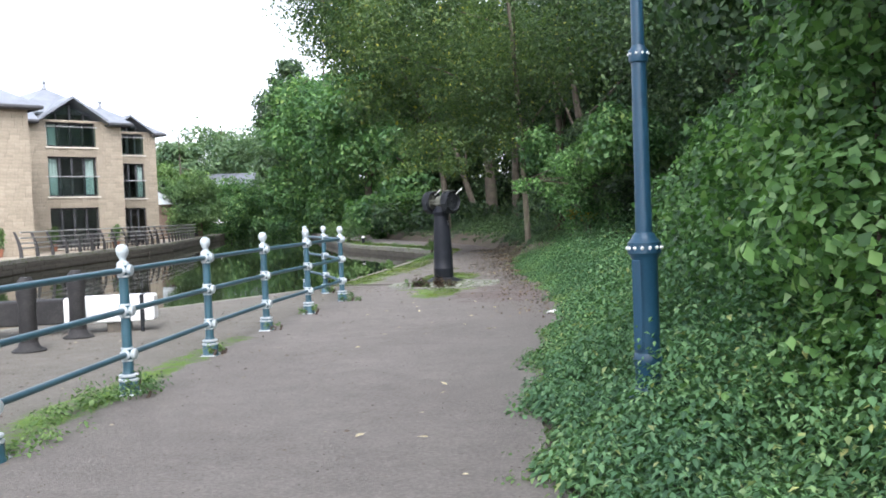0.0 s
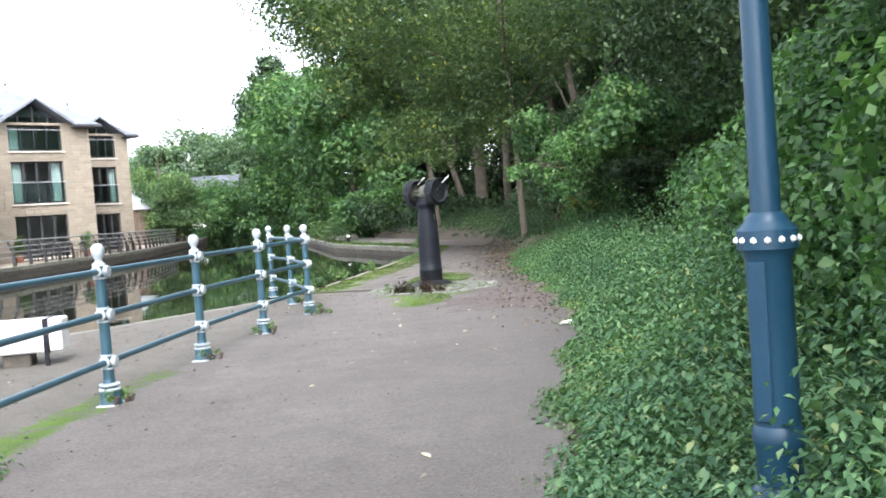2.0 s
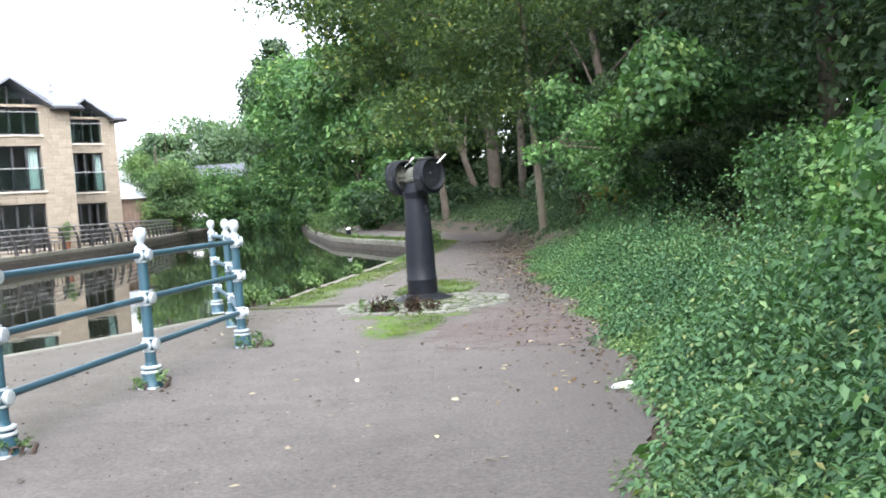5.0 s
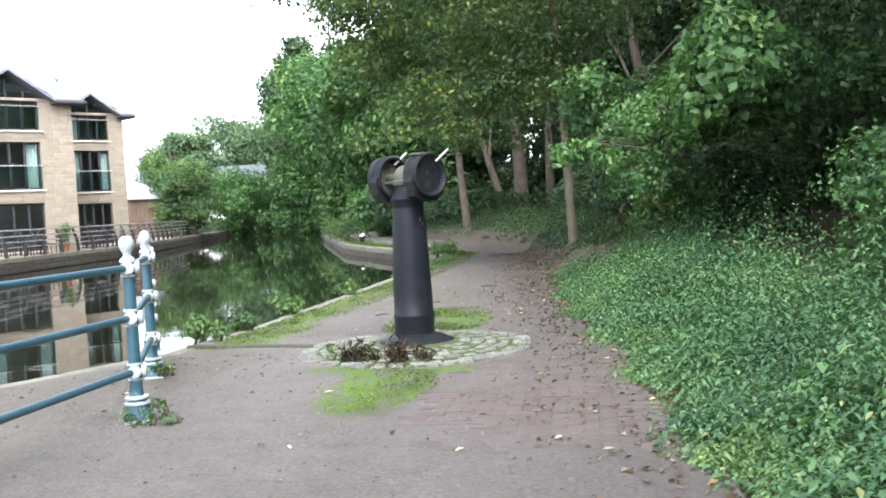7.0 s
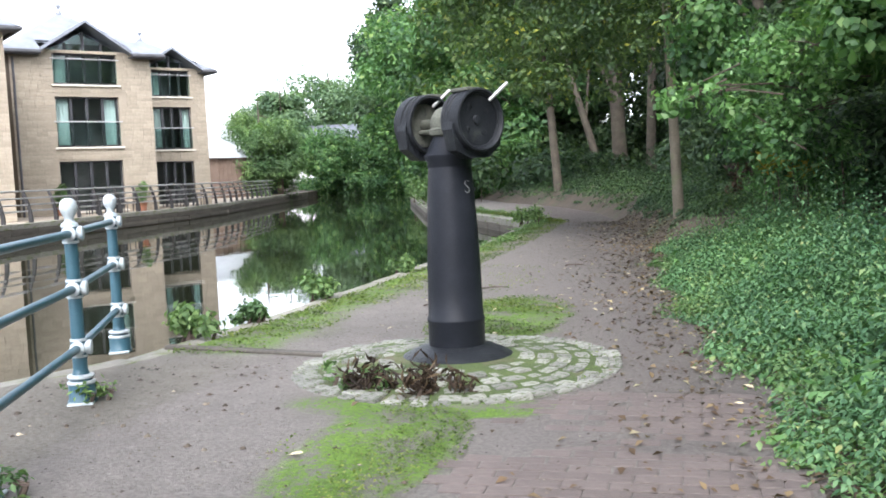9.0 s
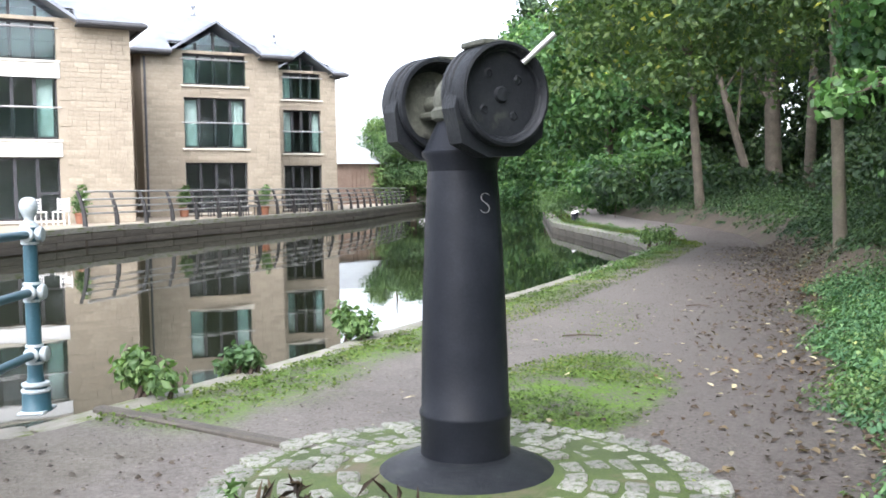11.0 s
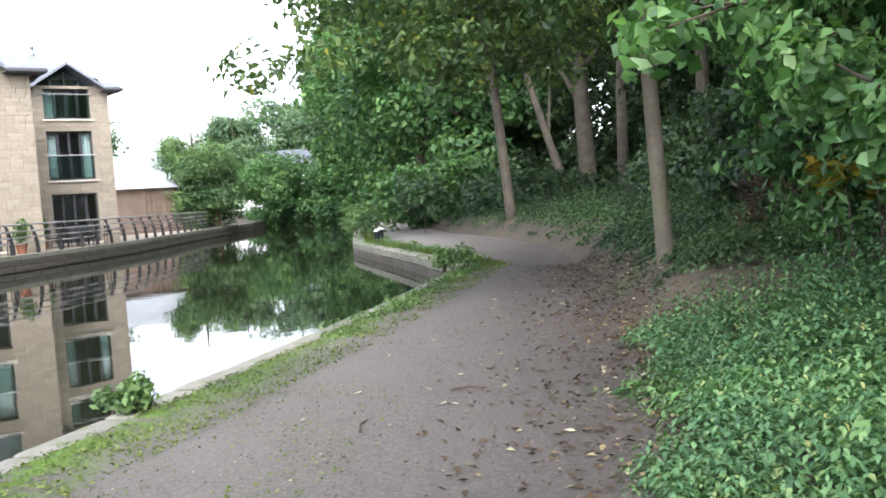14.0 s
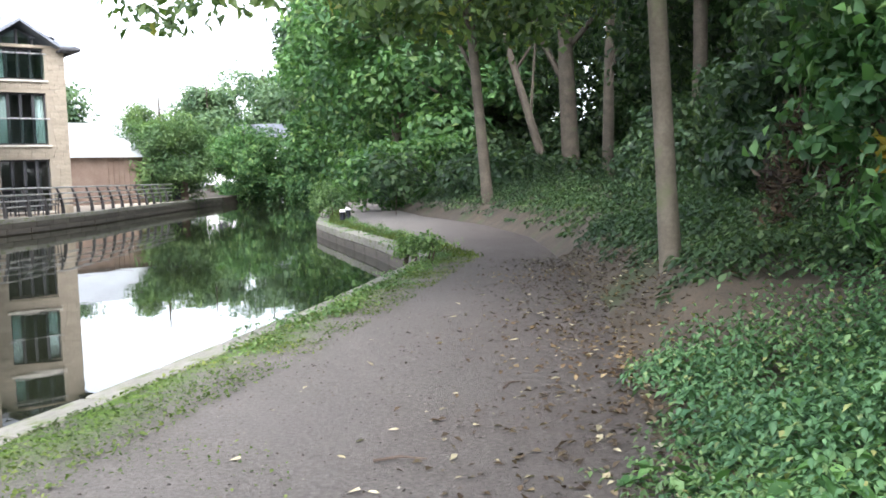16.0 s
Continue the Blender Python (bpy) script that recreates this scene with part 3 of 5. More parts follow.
def rail_post():
    """Cast-iron railing post: socket foot, shaft, three rail bosses, white ball finial."""
    root = tagged(new("railing_post"), "blue cast-iron railing post with white ball finial", "railing post", "blue railing by the path")
    bm = bmesh.new()
    box(bm, 0, 0, 0.022, 0.16, 0.225, 0.02, 0, 0.006)
    part("base_plate", bm, M["chalky"], root, "chipped pale base plate")
    bm = bmesh.new()
    lathe(bm, [(0.092, 0.02), (0.092, 0.03), (0.084, 0.04), (0.082, 0.135), (0.074, 0.14)], 20)
    part("foot", bm, M["blue"], root, "blue socket foot", True)
    for z in (0.148, 0.186):
        bm = bmesh.new()
        lathe(bm, [(0.05, z - 0.014), (0.084 - 0.1 * (z - 0.148), z - 0.01), (0.088 - 0.1 * (z - 0.148), z), (0.084 - 0.1 * (z - 0.148), z + 0.01), (0.05, z + 0.016)], 20)
        part("base_ring", bm, M["chalky"], root, "white painted base moulding", True)
    bm = bmesh.new()
    lathe(bm, [(0.07, 0.155), (0.064, 0.18), (0.05, 0.21), (0.046, 0.23)], 20)
    part("collar", bm, M["blue"], root, "", True)
    bm = bmesh.new()
    lathe(bm, [(0.046, 0.2), (0.043, 0.5), (0.04, 1.12)], 18)
    part("shaft", bm, M["blue"], root, "", True)
    for z in (0.37, 0.75, 1.1):
        bm = bmesh.new()
        lathe(bm, [(0.042, -0.052), (0.05, -0.047), (0.054, 0.0), (0.05, 0.047), (0.042, 0.052)], 18, Matrix.Translation((0, 0, z)))
        boss = part("boss", bm, M["blue"], root, "", True)
        for h in (-0.052, 0.052):
            bm = bmesh.new()
            lathe(bm, [(0.04, -0.01), (0.051, -0.008), (0.053, 0.0), (0.051, 0.008), (0.04, 0.01)], 18, Matrix.Translation((0, 0, z + h)))
            part("bead", bm, M["chalky"], boss, "white painted bead", True)
        for axis, turn_by, reach in (("X", 90, 0.0), ("X", -90, 0.0), ("Y", 90, 0.012)):
            bm = bmesh.new()
            m = Matrix.Translation((0, 0, z)) @ Matrix.Rotation(radians(turn_by), 4, axis)
            lathe(bm, [(0.036, 0.035), (0.046, 0.05), (0.048, 0.06 + reach), (0.042, 0.068 + reach), (0.012, 0.072 + reach)], 14, m)
            part("socket", bm, M["chalky"], boss, "white painted rail socket", True)
    bm = bmesh.new()
    lathe(bm, [(0.04, 1.13), (0.056, 1.145), (0.05, 1.165), (0.03, 1.18), (0.028, 1.2), (0.04, 1.22), (0.052, 1.245), (0.055, 1.27), (0.05, 1.297), (0.034, 1.318), (0.01, 1.326)], 18)
    part("finial", bm, M["chalky"], root, "white ball finial", True)
    return root


POSTS = [(-2.45, 1.7), (-2.55, 3.9), (-2.66, 6.1), (-2.768, 8.29), (-2.85, 10.46), (-2.875, 12.6), (-2.82, 14.58), (-2.74, 16.57), (-3.46, 18.3), (-4.26, 19.92)]
post = rail_post()
for k, (x, y) in enumerate(POSTS):
    j = min(k + 1, len(POSTS) - 1)
    i = j - 1
    turn = math.degrees(math.atan2(POSTS[j][1] - POSTS[i][1], POSTS[j][0] - POSTS[i][0])) - 90
    if k == 0:
        post.matrix_basis = pose(x, y, 0, 0, 0, turn)
    else:
        copy_thing(post, pose(x, y, 0, 0, 0, turn))
for (x0, y0), (x1, y1) in zip(POSTS, POSTS[1:]):
    span = tagged(new("railing_rails"), "three blue tubular rails between railing posts", "railing", "blue railing by the path")
    span.location = (x0, y0, 0)
    for z in (0.37, 0.75, 1.1):
        bm = bmesh.new()
        a, b = Vector((0, 0, z)), Vector((x1 - x0, y1 - y0, z))
        d = (b - a).normalized() * 0.05
        tube(bm, [a + d, b - d], 0.026, 12)
        part("rail", bm, M["blue"], span, "", True)

# ---- iron column with two drums ----
COL = Vector((-1.28, 19.55, 0.0))
column = tagged(new("iron_column"), "black cast-iron column with two winding drums", "column")
column.location = COL
bm = bmesh.new()
lathe(bm, [(0.43, 0.02), (0.43, 0.07), (0.36, 0.11), (0.27, 0.15), (0.21, 0.17)], 40)
part("flange", bm, M["oldiron"], column, "round black iron foot flange", True)
bm = bmesh.new()
lathe(bm, [(0.2, 0.13), (0.2, 0.33), (0.206, 0.345), (0.206, 0.36), (0.196, 0.375), (0.192, 0.6), (0.182, 0.9), (0.168, 1.2), (0.152, 1.43)], 36)
part("barrel", bm, M["iron"], column, "", True)
bm = bmesh.new()
lathe(bm, [(0.15, 1.415), (0.156, 1.425), (0.156, 1.455), (0.178, 1.49), (0.178, 1.505), (0.165, 1.515), (0.12, 1.61), (0.108, 1.63), (0.108, 1.65)], 36)
part("neck", bm, M["iron"], column, "", True)
bm = bmesh.new()
lathe(bm, [(0.1, 1.63), (0.13, 1.645), (0.135, 1.68), (0.12, 1.695), (0.125, 1.72), (0.115, 1.77), (0.085, 1.815), (0.05, 1.835), (0.02, 1.84)], 28)
part("hub", bm, M["lichen_iron"], column, "grey lichen-grown domed iron hub", True)
AX = Vector((0.817, -0.575, 0)).normalized()
turn = Matrix.Rotation(math.atan2(AX.y, AX.x), 4, "Z") @ Matrix.Rotation(radians(90), 4, "Y")
SIDE = Vector((0.96, 0.28, 0))
for s in (1, -1):
    face = Matrix.Translation((0, 0, 1.725)) @ turn @ Matrix.Rotation(0 if s == 1 else radians(180), 4, "X")
    bm = bmesh.new()
    lathe(bm, [(0.03, 0.27), (0.16, 0.262), (0.185, 0.2), (0.19, 0.165), (0.208, 0.165), (0.214, 0.175), (0.214, 0.192), (0.204, 0.198), (0.204, 0.212), (0.214, 0.218), (0.214, 0.238), (0.204, 0.244), (0.204, 0.258), (0.216, 0.264), (0.216, 0.33), (0.212, 0.344), (0.2, 0.348), (0.19, 0.34), (0.185, 0.325), (0.176, 0.32), (0.172, 0.305), (0.034, 0.298), (0.028, 0.312), (0.0005, 0.316)], 44, face)
    drum = part("drum", bm, M["oldiron"], column, "ribbed black iron drum with a recessed face", True)
    bm = bmesh.new()
    lathe(bm, [(0.02, 0.262), (0.155, 0.254), (0.155, 0.258), (0.02, 0.268)], 32, face)
    part("inner_dish", bm, M["lichen_iron"], drum, "pale weathered inside of the drum", True)
    bm = bmesh.new()
    lathe(bm, [(0.045, 0.05), (0.04, 0.262)], 16, face)
    part("axle", bm, M["lichen_iron"], drum, "", True)
    for k in range(4):
        a = math.tau * (k + 0.4) / 4
        bm = bmesh.new()
        lathe(bm, [(0.022, 0.29), (0.022, 0.303), (0.013, 0.306), (0.012, 0.296)], 10, face @ Matrix.Translation((0.105 * math.cos(a), 0.105 * math.sin(a), 0)))
        part("bolt", bm, M["oldiron"], drum)
    # angular shroud plate below and behind the drum
    side = face.to_3x3() @ Vector((0, 0, 1))
    across = Vector((-side.y, side.x, 0))
    bm = bmesh.new()
    rim = [(-0.2, 0.06), (-0.225, -0.06), (-0.19, -0.2), (-0.07, -0.255), (0.1, -0.25), (0.21, -0.17), (0.225, -0.04), (0.2, 0.06), (0.17, -0.1), (0.0, -0.2), (-0.17, -0.1)]
    ends = []
    for off in (0.2, 0.3):
        ends.append([bm.verts.new(Vector((0, 0, 1.725 + dz)) + side * off + across * dx) for dx, dz in rim])
    for k in range(len(rim)):
        j = (k + 1) % len(rim)
        bm.faces.new((ends[0][k], ends[0][j], ends[1][j], ends[1][k]))
    bm.faces.new(list(reversed(ends[0])))
    bm.faces.new(ends[1])
    bmesh.ops.recalc_face_normals(bm, faces=bm.faces)
    part("shroud", bm, M["oldiron"], drum, "angular cast guard under the drum")
    p = Vector((0, 0, 1.725)) + side * 0.25
    bm = bmesh.new()
    box(bm, p.x - across.x * 0.05, p.y - across.y * 0.05, p.z + 0.205, 0.17, 0.12, 0.025, math.degrees(math.atan2(side.y, side.x)), 0.006)
    part("lug", bm, M["lichen_iron"], drum, "flat pale lug on the drum")
    bm = bmesh.new()
    q = p + SIDE * (0.12 if s == 1 else 0.06)
    tube(bm, [q + Vector((0, 0, 0.13)), q + SIDE * 0.13 + Vector((0, 0, 0.245))], 0.013, 10)
    part("lever", bm, M["steel"], drum, "short grey steel lever", True)
for s in (1, -1):
    bm = bmesh.new()
    box(bm, AX.x * 0.15 * s + 0.04 * AX.y, AX.y * 0.15 * s - 0.04 * AX.x, 1.672, 0.22, 0.05, 0.035, math.degrees(math.atan2(AX.y, AX.x)), 0.01)
    part("bracket", bm, M["lichen_iron"], column, "grey iron bracket bar")
bm = bmesh.new()
for z0 in (1.66, 1.71):
    tube(bm, [Vector((0.05, -0.15, z0)), Vector((0.1, -0.17, z0))], 0.035, 8)
part("clamp", bm, M["lichen_iron"], column, "pair of rounded clamp lugs", True)

# scratched letter on the barrel
def lettering(word, size, m, mat, parent, name="lettering"):
    cu = bpy.data.curves.new(name, "FONT")
    cu.body, cu.size, cu.extrude, cu.align_x, cu.align_y = word, size, 0.0015, "CENTER", "CENTER"
    cu.offset = -0.035 * size
    tmp = bpy.data.objects.new(name, cu)
    me = bpy.data.meshes.new_from_object(tmp)
    bpy.data.objects.remove(tmp)
    me.materials.append(mat)
    ob = new(name, me)
    ob.parent = parent
    ob.matrix_basis = m
    return ob


to_eye = Vector((0.84, -0.54, 0)).normalized()
lettering("S", 0.135, Matrix.Translation(Vector((0, 0, 1.275)) + to_eye * 0.166) @ Matrix.Rotation(math.atan2(to_eye.y, to_eye.x) + math.pi / 2, 4, "Z") @ Matrix.Rotation(radians(86), 4, "X"), M["steel"], column, "scratched_letter")

# ---- blue lamp column ----
lamp = tagged(new("lamp_post"), "tall deep blue cast-iron lamp column in nettles", "lamp post")
lamp.location = (1.53, 6.93, 0)
bm = bmesh.new()
lathe(bm, [(0.13, 0), (0.13, 0.2), (0.112, 0.22), (0.108, 0.25), (0.086, 0.27), (0.086, 0.4), (0.094, 0.42), (0.098, 0.45), (0.09, 0.49), (0.084, 0.5)], 28)
part("base", bm, M["lampblue"], lamp, "", True)
bm = bmesh.new()
lathe(bm, [(0.085, 0.46), (0.084, 1.12), (0.092, 1.135), (0.096, 1.15), (0.112, 1.165), (0.112, 1.235), (0.1, 1.245), (0.094, 1.255), (0.084, 1.262), (0.078, 1.28), (0.06, 1.3)], 28)
part("lower_barrel", bm, M["lampblue"], lamp, "", True)
bm = bmesh.new()
box(bm, -0.062, -0.062, 0.82, 0.012, 0.075, 0.6, 45, 0.004)
part("door", bm, M["lampblue"], lamp, "narrow inspection door")
bm = bmesh.new()
lathe(bm, [(0.056, 1.28), (0.049, 2.42), (0.062, 2.43), (0.066, 2.46), (0.066, 2.5), (0.05, 2.52), (0.04, 2.54)], 24)
part("upper_barrel", bm, M["lampblue"], lamp, "", True)
bm = bmesh.new()
lathe(bm, [(0.042, 2.52), (0.036, 5.2)], 18)
part("pole", bm, M["lampblue"], lamp, "", True)
for r, z, n in ((0.113, 1.2, 14), (0.066, 2.48, 10)):
    for k in range(n):
        a = math.tau * k / n
        bm = bmesh.new()
        bmesh.ops.create_icosphere(bm, subdivisions=1, radius=0.014 if r > 0.1 else 0.01, matrix=Matrix.Translation((r * math.cos(a), r * math.sin(a), z)))
        part("stud", bm, M["white"], lamp, "", True)

# ---- lock gear on the lockside ----
beam = tagged(new("balance_beam"), "black timber lock balance beam with white end", "lock beam")
beam.matrix_basis = pose(-4.62, 13.1, -0.16, 0, 0, 195)
bm = bmesh.new()
box(bm, 2.6, 0, 0.5, 2.8, 0.34, 0.34, 0, 0.02)
part("timber", bm, M["timber"], beam)
bm = bmesh.new()
box(bm, 0.6, 0, 0.5, 1.2, 0.36, 0.36, 0, 0.02)
part("painted_end", bm, M["white"], beam, "white painted beam end")
bm = bmesh.new()
box(bm, 0.16, 0, 0.5, 0.06, 0.375, 0.375, 0, 0.006)
box(bm, 0.16, 0.2, 0.3, 0.05, 0.03, 0.3, 0, 0.006)
part("strap", bm, M["oldiron"], beam, "black iron strap")
bm = bmesh.new()
for x in (0.5, 3.4):
    box(bm, x, 0, 0.245, 0.3, 0.26, 0.17, 0, 0.02)
part("rest", bm, M["wallstone"], beam)
for x, y in ((-5.35, 11.1), (-5.36, 12.3)):
    st = tagged(new("paddle_stand"), "black iron lock paddle stand on the lockside", "paddle stand", "lock gear")
    st.location = (x, y, 0)
    bm = bmesh.new()
    lathe(bm, [(0.2, 0), (0.2, 0.04), (0.13, 0.08), (0.1, 0.16)], 16)
    part("foot", bm, M["timber"], st, "", True)
    bm = bmesh.new()
    lathe(bm, [(0.11, 0.12), (0.1, 0.5), (0.12, 0.72), (0.11, 0.85), (0.06, 0.92)], 16)
    part("stem", bm, M["timber"], st, "", True)
    bm = bmesh.new()
    tube(bm, [(0.05, 0, 0.82), (0.2, -0.05, 0.84)], 0.02, 8)
    part("spindle", bm, M["white"], st, "white tipped spindle", True)

# ---- flats across the canal ----
HEAD = radians(51.9)
U, V = Vector((math.cos(HEAD), math.sin(HEAD), 0)), Vector((math.sin(HEAD), -math.cos(HEAD), 0))
O = Vector((-26.04, 48.54, DECK))
HU = math.degrees(math.atan2(U.y, U.x))


def at(u, v, z):
    return O + U * u + V * v + Vector((0, 0, z))


def fbox(bm, u0, u1, v0, v1, z0, z1, bevel=0.0):
    c = at((u0 + u1) / 2, (v0 + v1) / 2, (z0 + z1) / 2)
    return box(bm, c.x, c.y, c.z, u1 - u0, abs(v1 - v0), z1 - z0, HU, bevel)


SILL_Z = (0.15, 2.98, 5.72)
RISE = 7.12
HEADS = (2.2, 2.2, 1.34)
STONE_ME = None


def brick_face(parent, u0, u1, v, z0, z1, cut, limit):
    """Courses of buff blocks on a face, leaving the openings free; the first ones as pieces of their own."""
    global STONE_ME
    if STONE_ME is None:
        bm = bmesh.new()
        box(bm, 0, 0, 0, 1, 1, 1)
        STONE_ME = set_mesh(bm, "brick", M["brick"])
    z, row, made = z0, 0, 0
    r = np.random.default_rng(int(abs(u0 * 100)) + 3)
    while z < z1 - 0.05:
        h = (0.14, 0.22, 0.14, 0.18)[row % 4]
        u = u0 - (0.0 if row % 2 else 0.22)
        while u < u1:
            w = 0.36 + 0.22 * r.random()
            a, b = max(u, u0), min(u + w, u1)
            u += w
            if b - a < 0.06 or any(a < c1 - 0.02 and b > c0 + 0.02 and z < d1 - 0.02 and z + h > d0 + 0.02 for c0, c1, d0, d1 in cut):
                continue
            ob = new("brick", STONE_ME)
            ob.parent = parent
            p = at((a + b) / 2, v + 0.004, z + h / 2)
            ob.matrix_basis = parent.matrix_basis.inverted() @ Matrix.LocRotScale(p, Euler((0, 0, radians(HU))), (b - a - 0.012, 0.03, h - 0.012))
            made += 1
        z += h
        row += 1
    return made


def bay(name, u0, u1, v, w0, w1, depth, rise, gable, label, panels=False):
    """One bay of the flats: thick walls round three windows with glass balconies, under a gabled slate roof."""
    b = tagged(new(name), label, "building", "flats across the canal")
    b.location = at(u0, v, 0)
    inv = b.matrix_basis.inverted()

    def put(n, bm, mat, parent=b, lab=""):
        ob = part(n, bm, mat, parent, lab)
        if parent == b:
            ob.matrix_parent_inverse = inv
        return ob
    cuts = [(w0, w1, z, z + h) for z, h in zip(SILL_Z, HEADS)]
    bm = bmesh.new()
    fbox(bm, u0, w0, v - 0.35, v - 0.01, -0.3, rise)
    fbox(bm, w1, u1, v - 0.35, v - 0.01, -0.3, rise)
    zs = [-0.3] + [q for z, h in zip(SILL_Z, HEADS) for q in (z, z + h)] + [rise]
    for k in range(0, len(zs), 2):
        if zs[k + 1] > zs[k] + 0.02:
            fbox(bm, w0, w1, v - 0.35, v - 0.01, zs[k], zs[k + 1])
    fbox(bm, u0, u0 + 0.3, v - depth, v - 0.35, -0.3, rise)
    fbox(bm, u1 - 0.3, u1, v - depth, v - 0.35, -0.3, rise)
    fbox(bm, u0, u1, v - depth - 0.3, v - depth, -0.3, rise)
    wall = put("wall", bm, M["mortar"], b, "buff stone wall in thin courses")
    brick_face(wall, u0, u1, v, -0.1, rise, cuts, 300)
    bm = bmesh.new()
    fbox(bm, u0 + 0.3, u1 - 0.3, v - 3.2, v - 3.1, -0.2, rise)
    for z in (0.0, 2.82, 5.6):
        fbox(bm, u0 + 0.3, u1 - 0.3, v - 3.1, v - 0.36, z, z + 0.1)
    put("interior", bm, M["room"], b, "dim room behind the glass")
    r = np.random.default_rng(int(u0 * 10) % 97)
    for k, (z, tall) in enumerate(zip(SILL_Z, HEADS)):
        win = tagged(new("window"), "dark grey framed french window with a glass balcony" if k else "dark grey framed ground floor french doors")
        win.parent = b
        win.matrix_parent_inverse = inv
        n = 4
        bm = bmesh.new()
        ww = (w1 - w0) / n
        fbox(bm, w0, w1, v - 0.24, v - 0.16, z + tall - 0.08, z + tall)
        fbox(bm, w0, w1, v - 0.24, v - 0.16, z, z + 0.07)
        for i in range(n + 1):
            fbox(bm, w0 + ww * i - (0.06 if i else 0), w0 + ww * i + (0.06 if i < n else 0), v - 0.235, v - 0.155, z + 0.07, z + tall - 0.08)
        if k == 0:
            for i in (0, n - 1):
                fbox(bm, w0 + ww * i + 0.06, w0 + ww * (i + 1) - 0.06, v - 0.23, v - 0.16, z + 0.9, z + 0.98)
        put("window_frame", bm, M["frame"], win)
        for i in range(n):
            bm = bmesh.new()
            fbox(bm, w0 + ww * i + 0.06, w0 + ww * (i + 1) - 0.06, v - 0.2, v - 0.19, z + 0.07, z + tall - 0.08)
            g = put("pane", bm, M["glass"], win)
            g.visible_shadow = False
        for i in ((0, n - 1) if k == 1 else (0,) if k else ()):
            bm = bmesh.new()
            a0 = w0 + ww * i + 0.05
            for j in range(7):
                fbox(bm, a0 + 0.08 * j, a0 + 0.08 * j + 0.07, v - 0.36 - 0.03 * (j % 2), v - 0.33 - 0.03 * (j % 2), z + 0.1, z + tall - 0.1)
            put("curtain", bm, M["curtain"], win, "pale drawn curtain")
        bm = bmesh.new()
        fbox(bm, w0 - 0.12, w1 + 0.12, v - 0.12, v + 0.1, z - 0.1, z - 0.012, 0.01)
        put("window_sill", bm, M["sill"], win)
        if k and panels:
            bm = bmesh.new()
            fbox(bm, w0 - 0.1, w1 + 0.1, v - 0.02, v + 0.05, z - 0.62, z - 0.105, 0.01)
            put("spandrel_panel", bm, M["white"], win, "white painted spandrel panel")
        if k:
            bm = bmesh.new()
            fbox(bm, w0 + 0.02, w1 - 0.02, v + 0.03, v + 0.045, z + 0.08, z + 1.05)
            put("balcony_glass", bm, M["greenglass"], win, "green tinted balcony glass").visible_shadow = False
            bm = bmesh.new()
            p0, p1 = at(w0 - 0.1, v + 0.04, z + 1.1), at(w1 + 0.1, v + 0.04, z + 1.1)
            tube(bm, [p0, p1], 0.028, 8)
            put("handrail", bm, M["steel"], win, "pale steel handrail")
    # gable roof with its ridge running back over the glazed gable
    mid = (w0 + w1) / 2
    half = gable
    eave, ridge = rise - 0.05, rise - 0.05 + half * 0.66

    def prism(points, v0, v1, thick):
        """A roof slab that follows points (u, z) across the front, from v0 back to v1."""
        bm = bmesh.new()
        rows = [[bm.verts.new(at(uu, vv, zz + dz)) for uu, zz in points] for vv in (v0, v1) for dz in (0, thick)]
        fl, ft, bl, bt = rows
        for k in range(len(points) - 1):
            for a, c in ((ft, bt), (bl, fl), (fl, ft), (bt, bl)):
                bm.faces.new((a[k], a[k + 1], c[k + 1], c[k]))
        for k in (0, -1):
            bm.faces.new((fl[k], bl[k], bt[k], ft[k]))
        bmesh.ops.recalc_face_normals(bm, faces=bm.faces)
        return bm
    line = [(mid - half, eave), (mid, ridge), (mid + half, eave)]
    roof = put("roof", prism(line, v + 0.5, v - 3.4, 0.13), M["slate"], b, "grey slate gable roof")
    board = put("barge_board", prism([(uu, zz - 0.16) for uu, zz in line], v + 0.56, v + 0.5, 0.31), M["soffit"], roof, "dark grey gable board")
    board.matrix_parent_inverse = inv
    bm = bmesh.new()
    for s in (-1, 1):
        fbox(bm, mid + s * half - 0.14, mid + s * half + 0.14, v + 0.0, v + 0.56, eave - 0.24, eave - 0.02)
    put("corbel", bm, M["soffit"], roof, "boxed eave end").matrix_parent_inverse = inv
    # glazing that fills the gable above the top windows
    gz = rise
    gl = half * 0.8
    gtop = gz + gl * 0.66 - 0.12
    bm = bmesh.new()
    f = bm.faces.new([bm.verts.new(p) for p in (at(mid - gl, v - 0.2, gz + 0.02), at(mid + gl, v - 0.2, gz + 0.02), at(mid, v - 0.2, gtop))])
    bmesh.ops.solidify(bm, geom=[f], thickness=0.012)
    gp = put("gable_pane", bm, M["glass"], b, "glazed gable")
    gp.visible_shadow = False
    bm = bmesh.new()
    for uu in (-0.5, 0.0, 0.5):
        top_z = gz + (gl - abs(uu) * gl) * 0.66 - 0.1
        fbox(bm, mid + uu * gl - 0.05, mid + uu * gl + 0.05, v - 0.19, v - 0.12, gz - 0.1, top_z)
    fbox(bm, mid - gl, mid + gl, v - 0.185, v - 0.115, gz - 0.08, gz + 0.03)
    put("gable_frame", bm, M["frame"], b, "dark grey gable glazing bars")
    bm = bmesh.new()
    fbox(bm, mid - gl, mid + gl, v - 3.1, v - 3.0, gz - 0.3, gtop - 0.3)
    put("attic_wall", bm, M["room"], b)
    # hipped main roof, set behind the gable, with eaves either side of it
    pitch = 0.62
    h = (u1 - u0) / 2 + 0.5
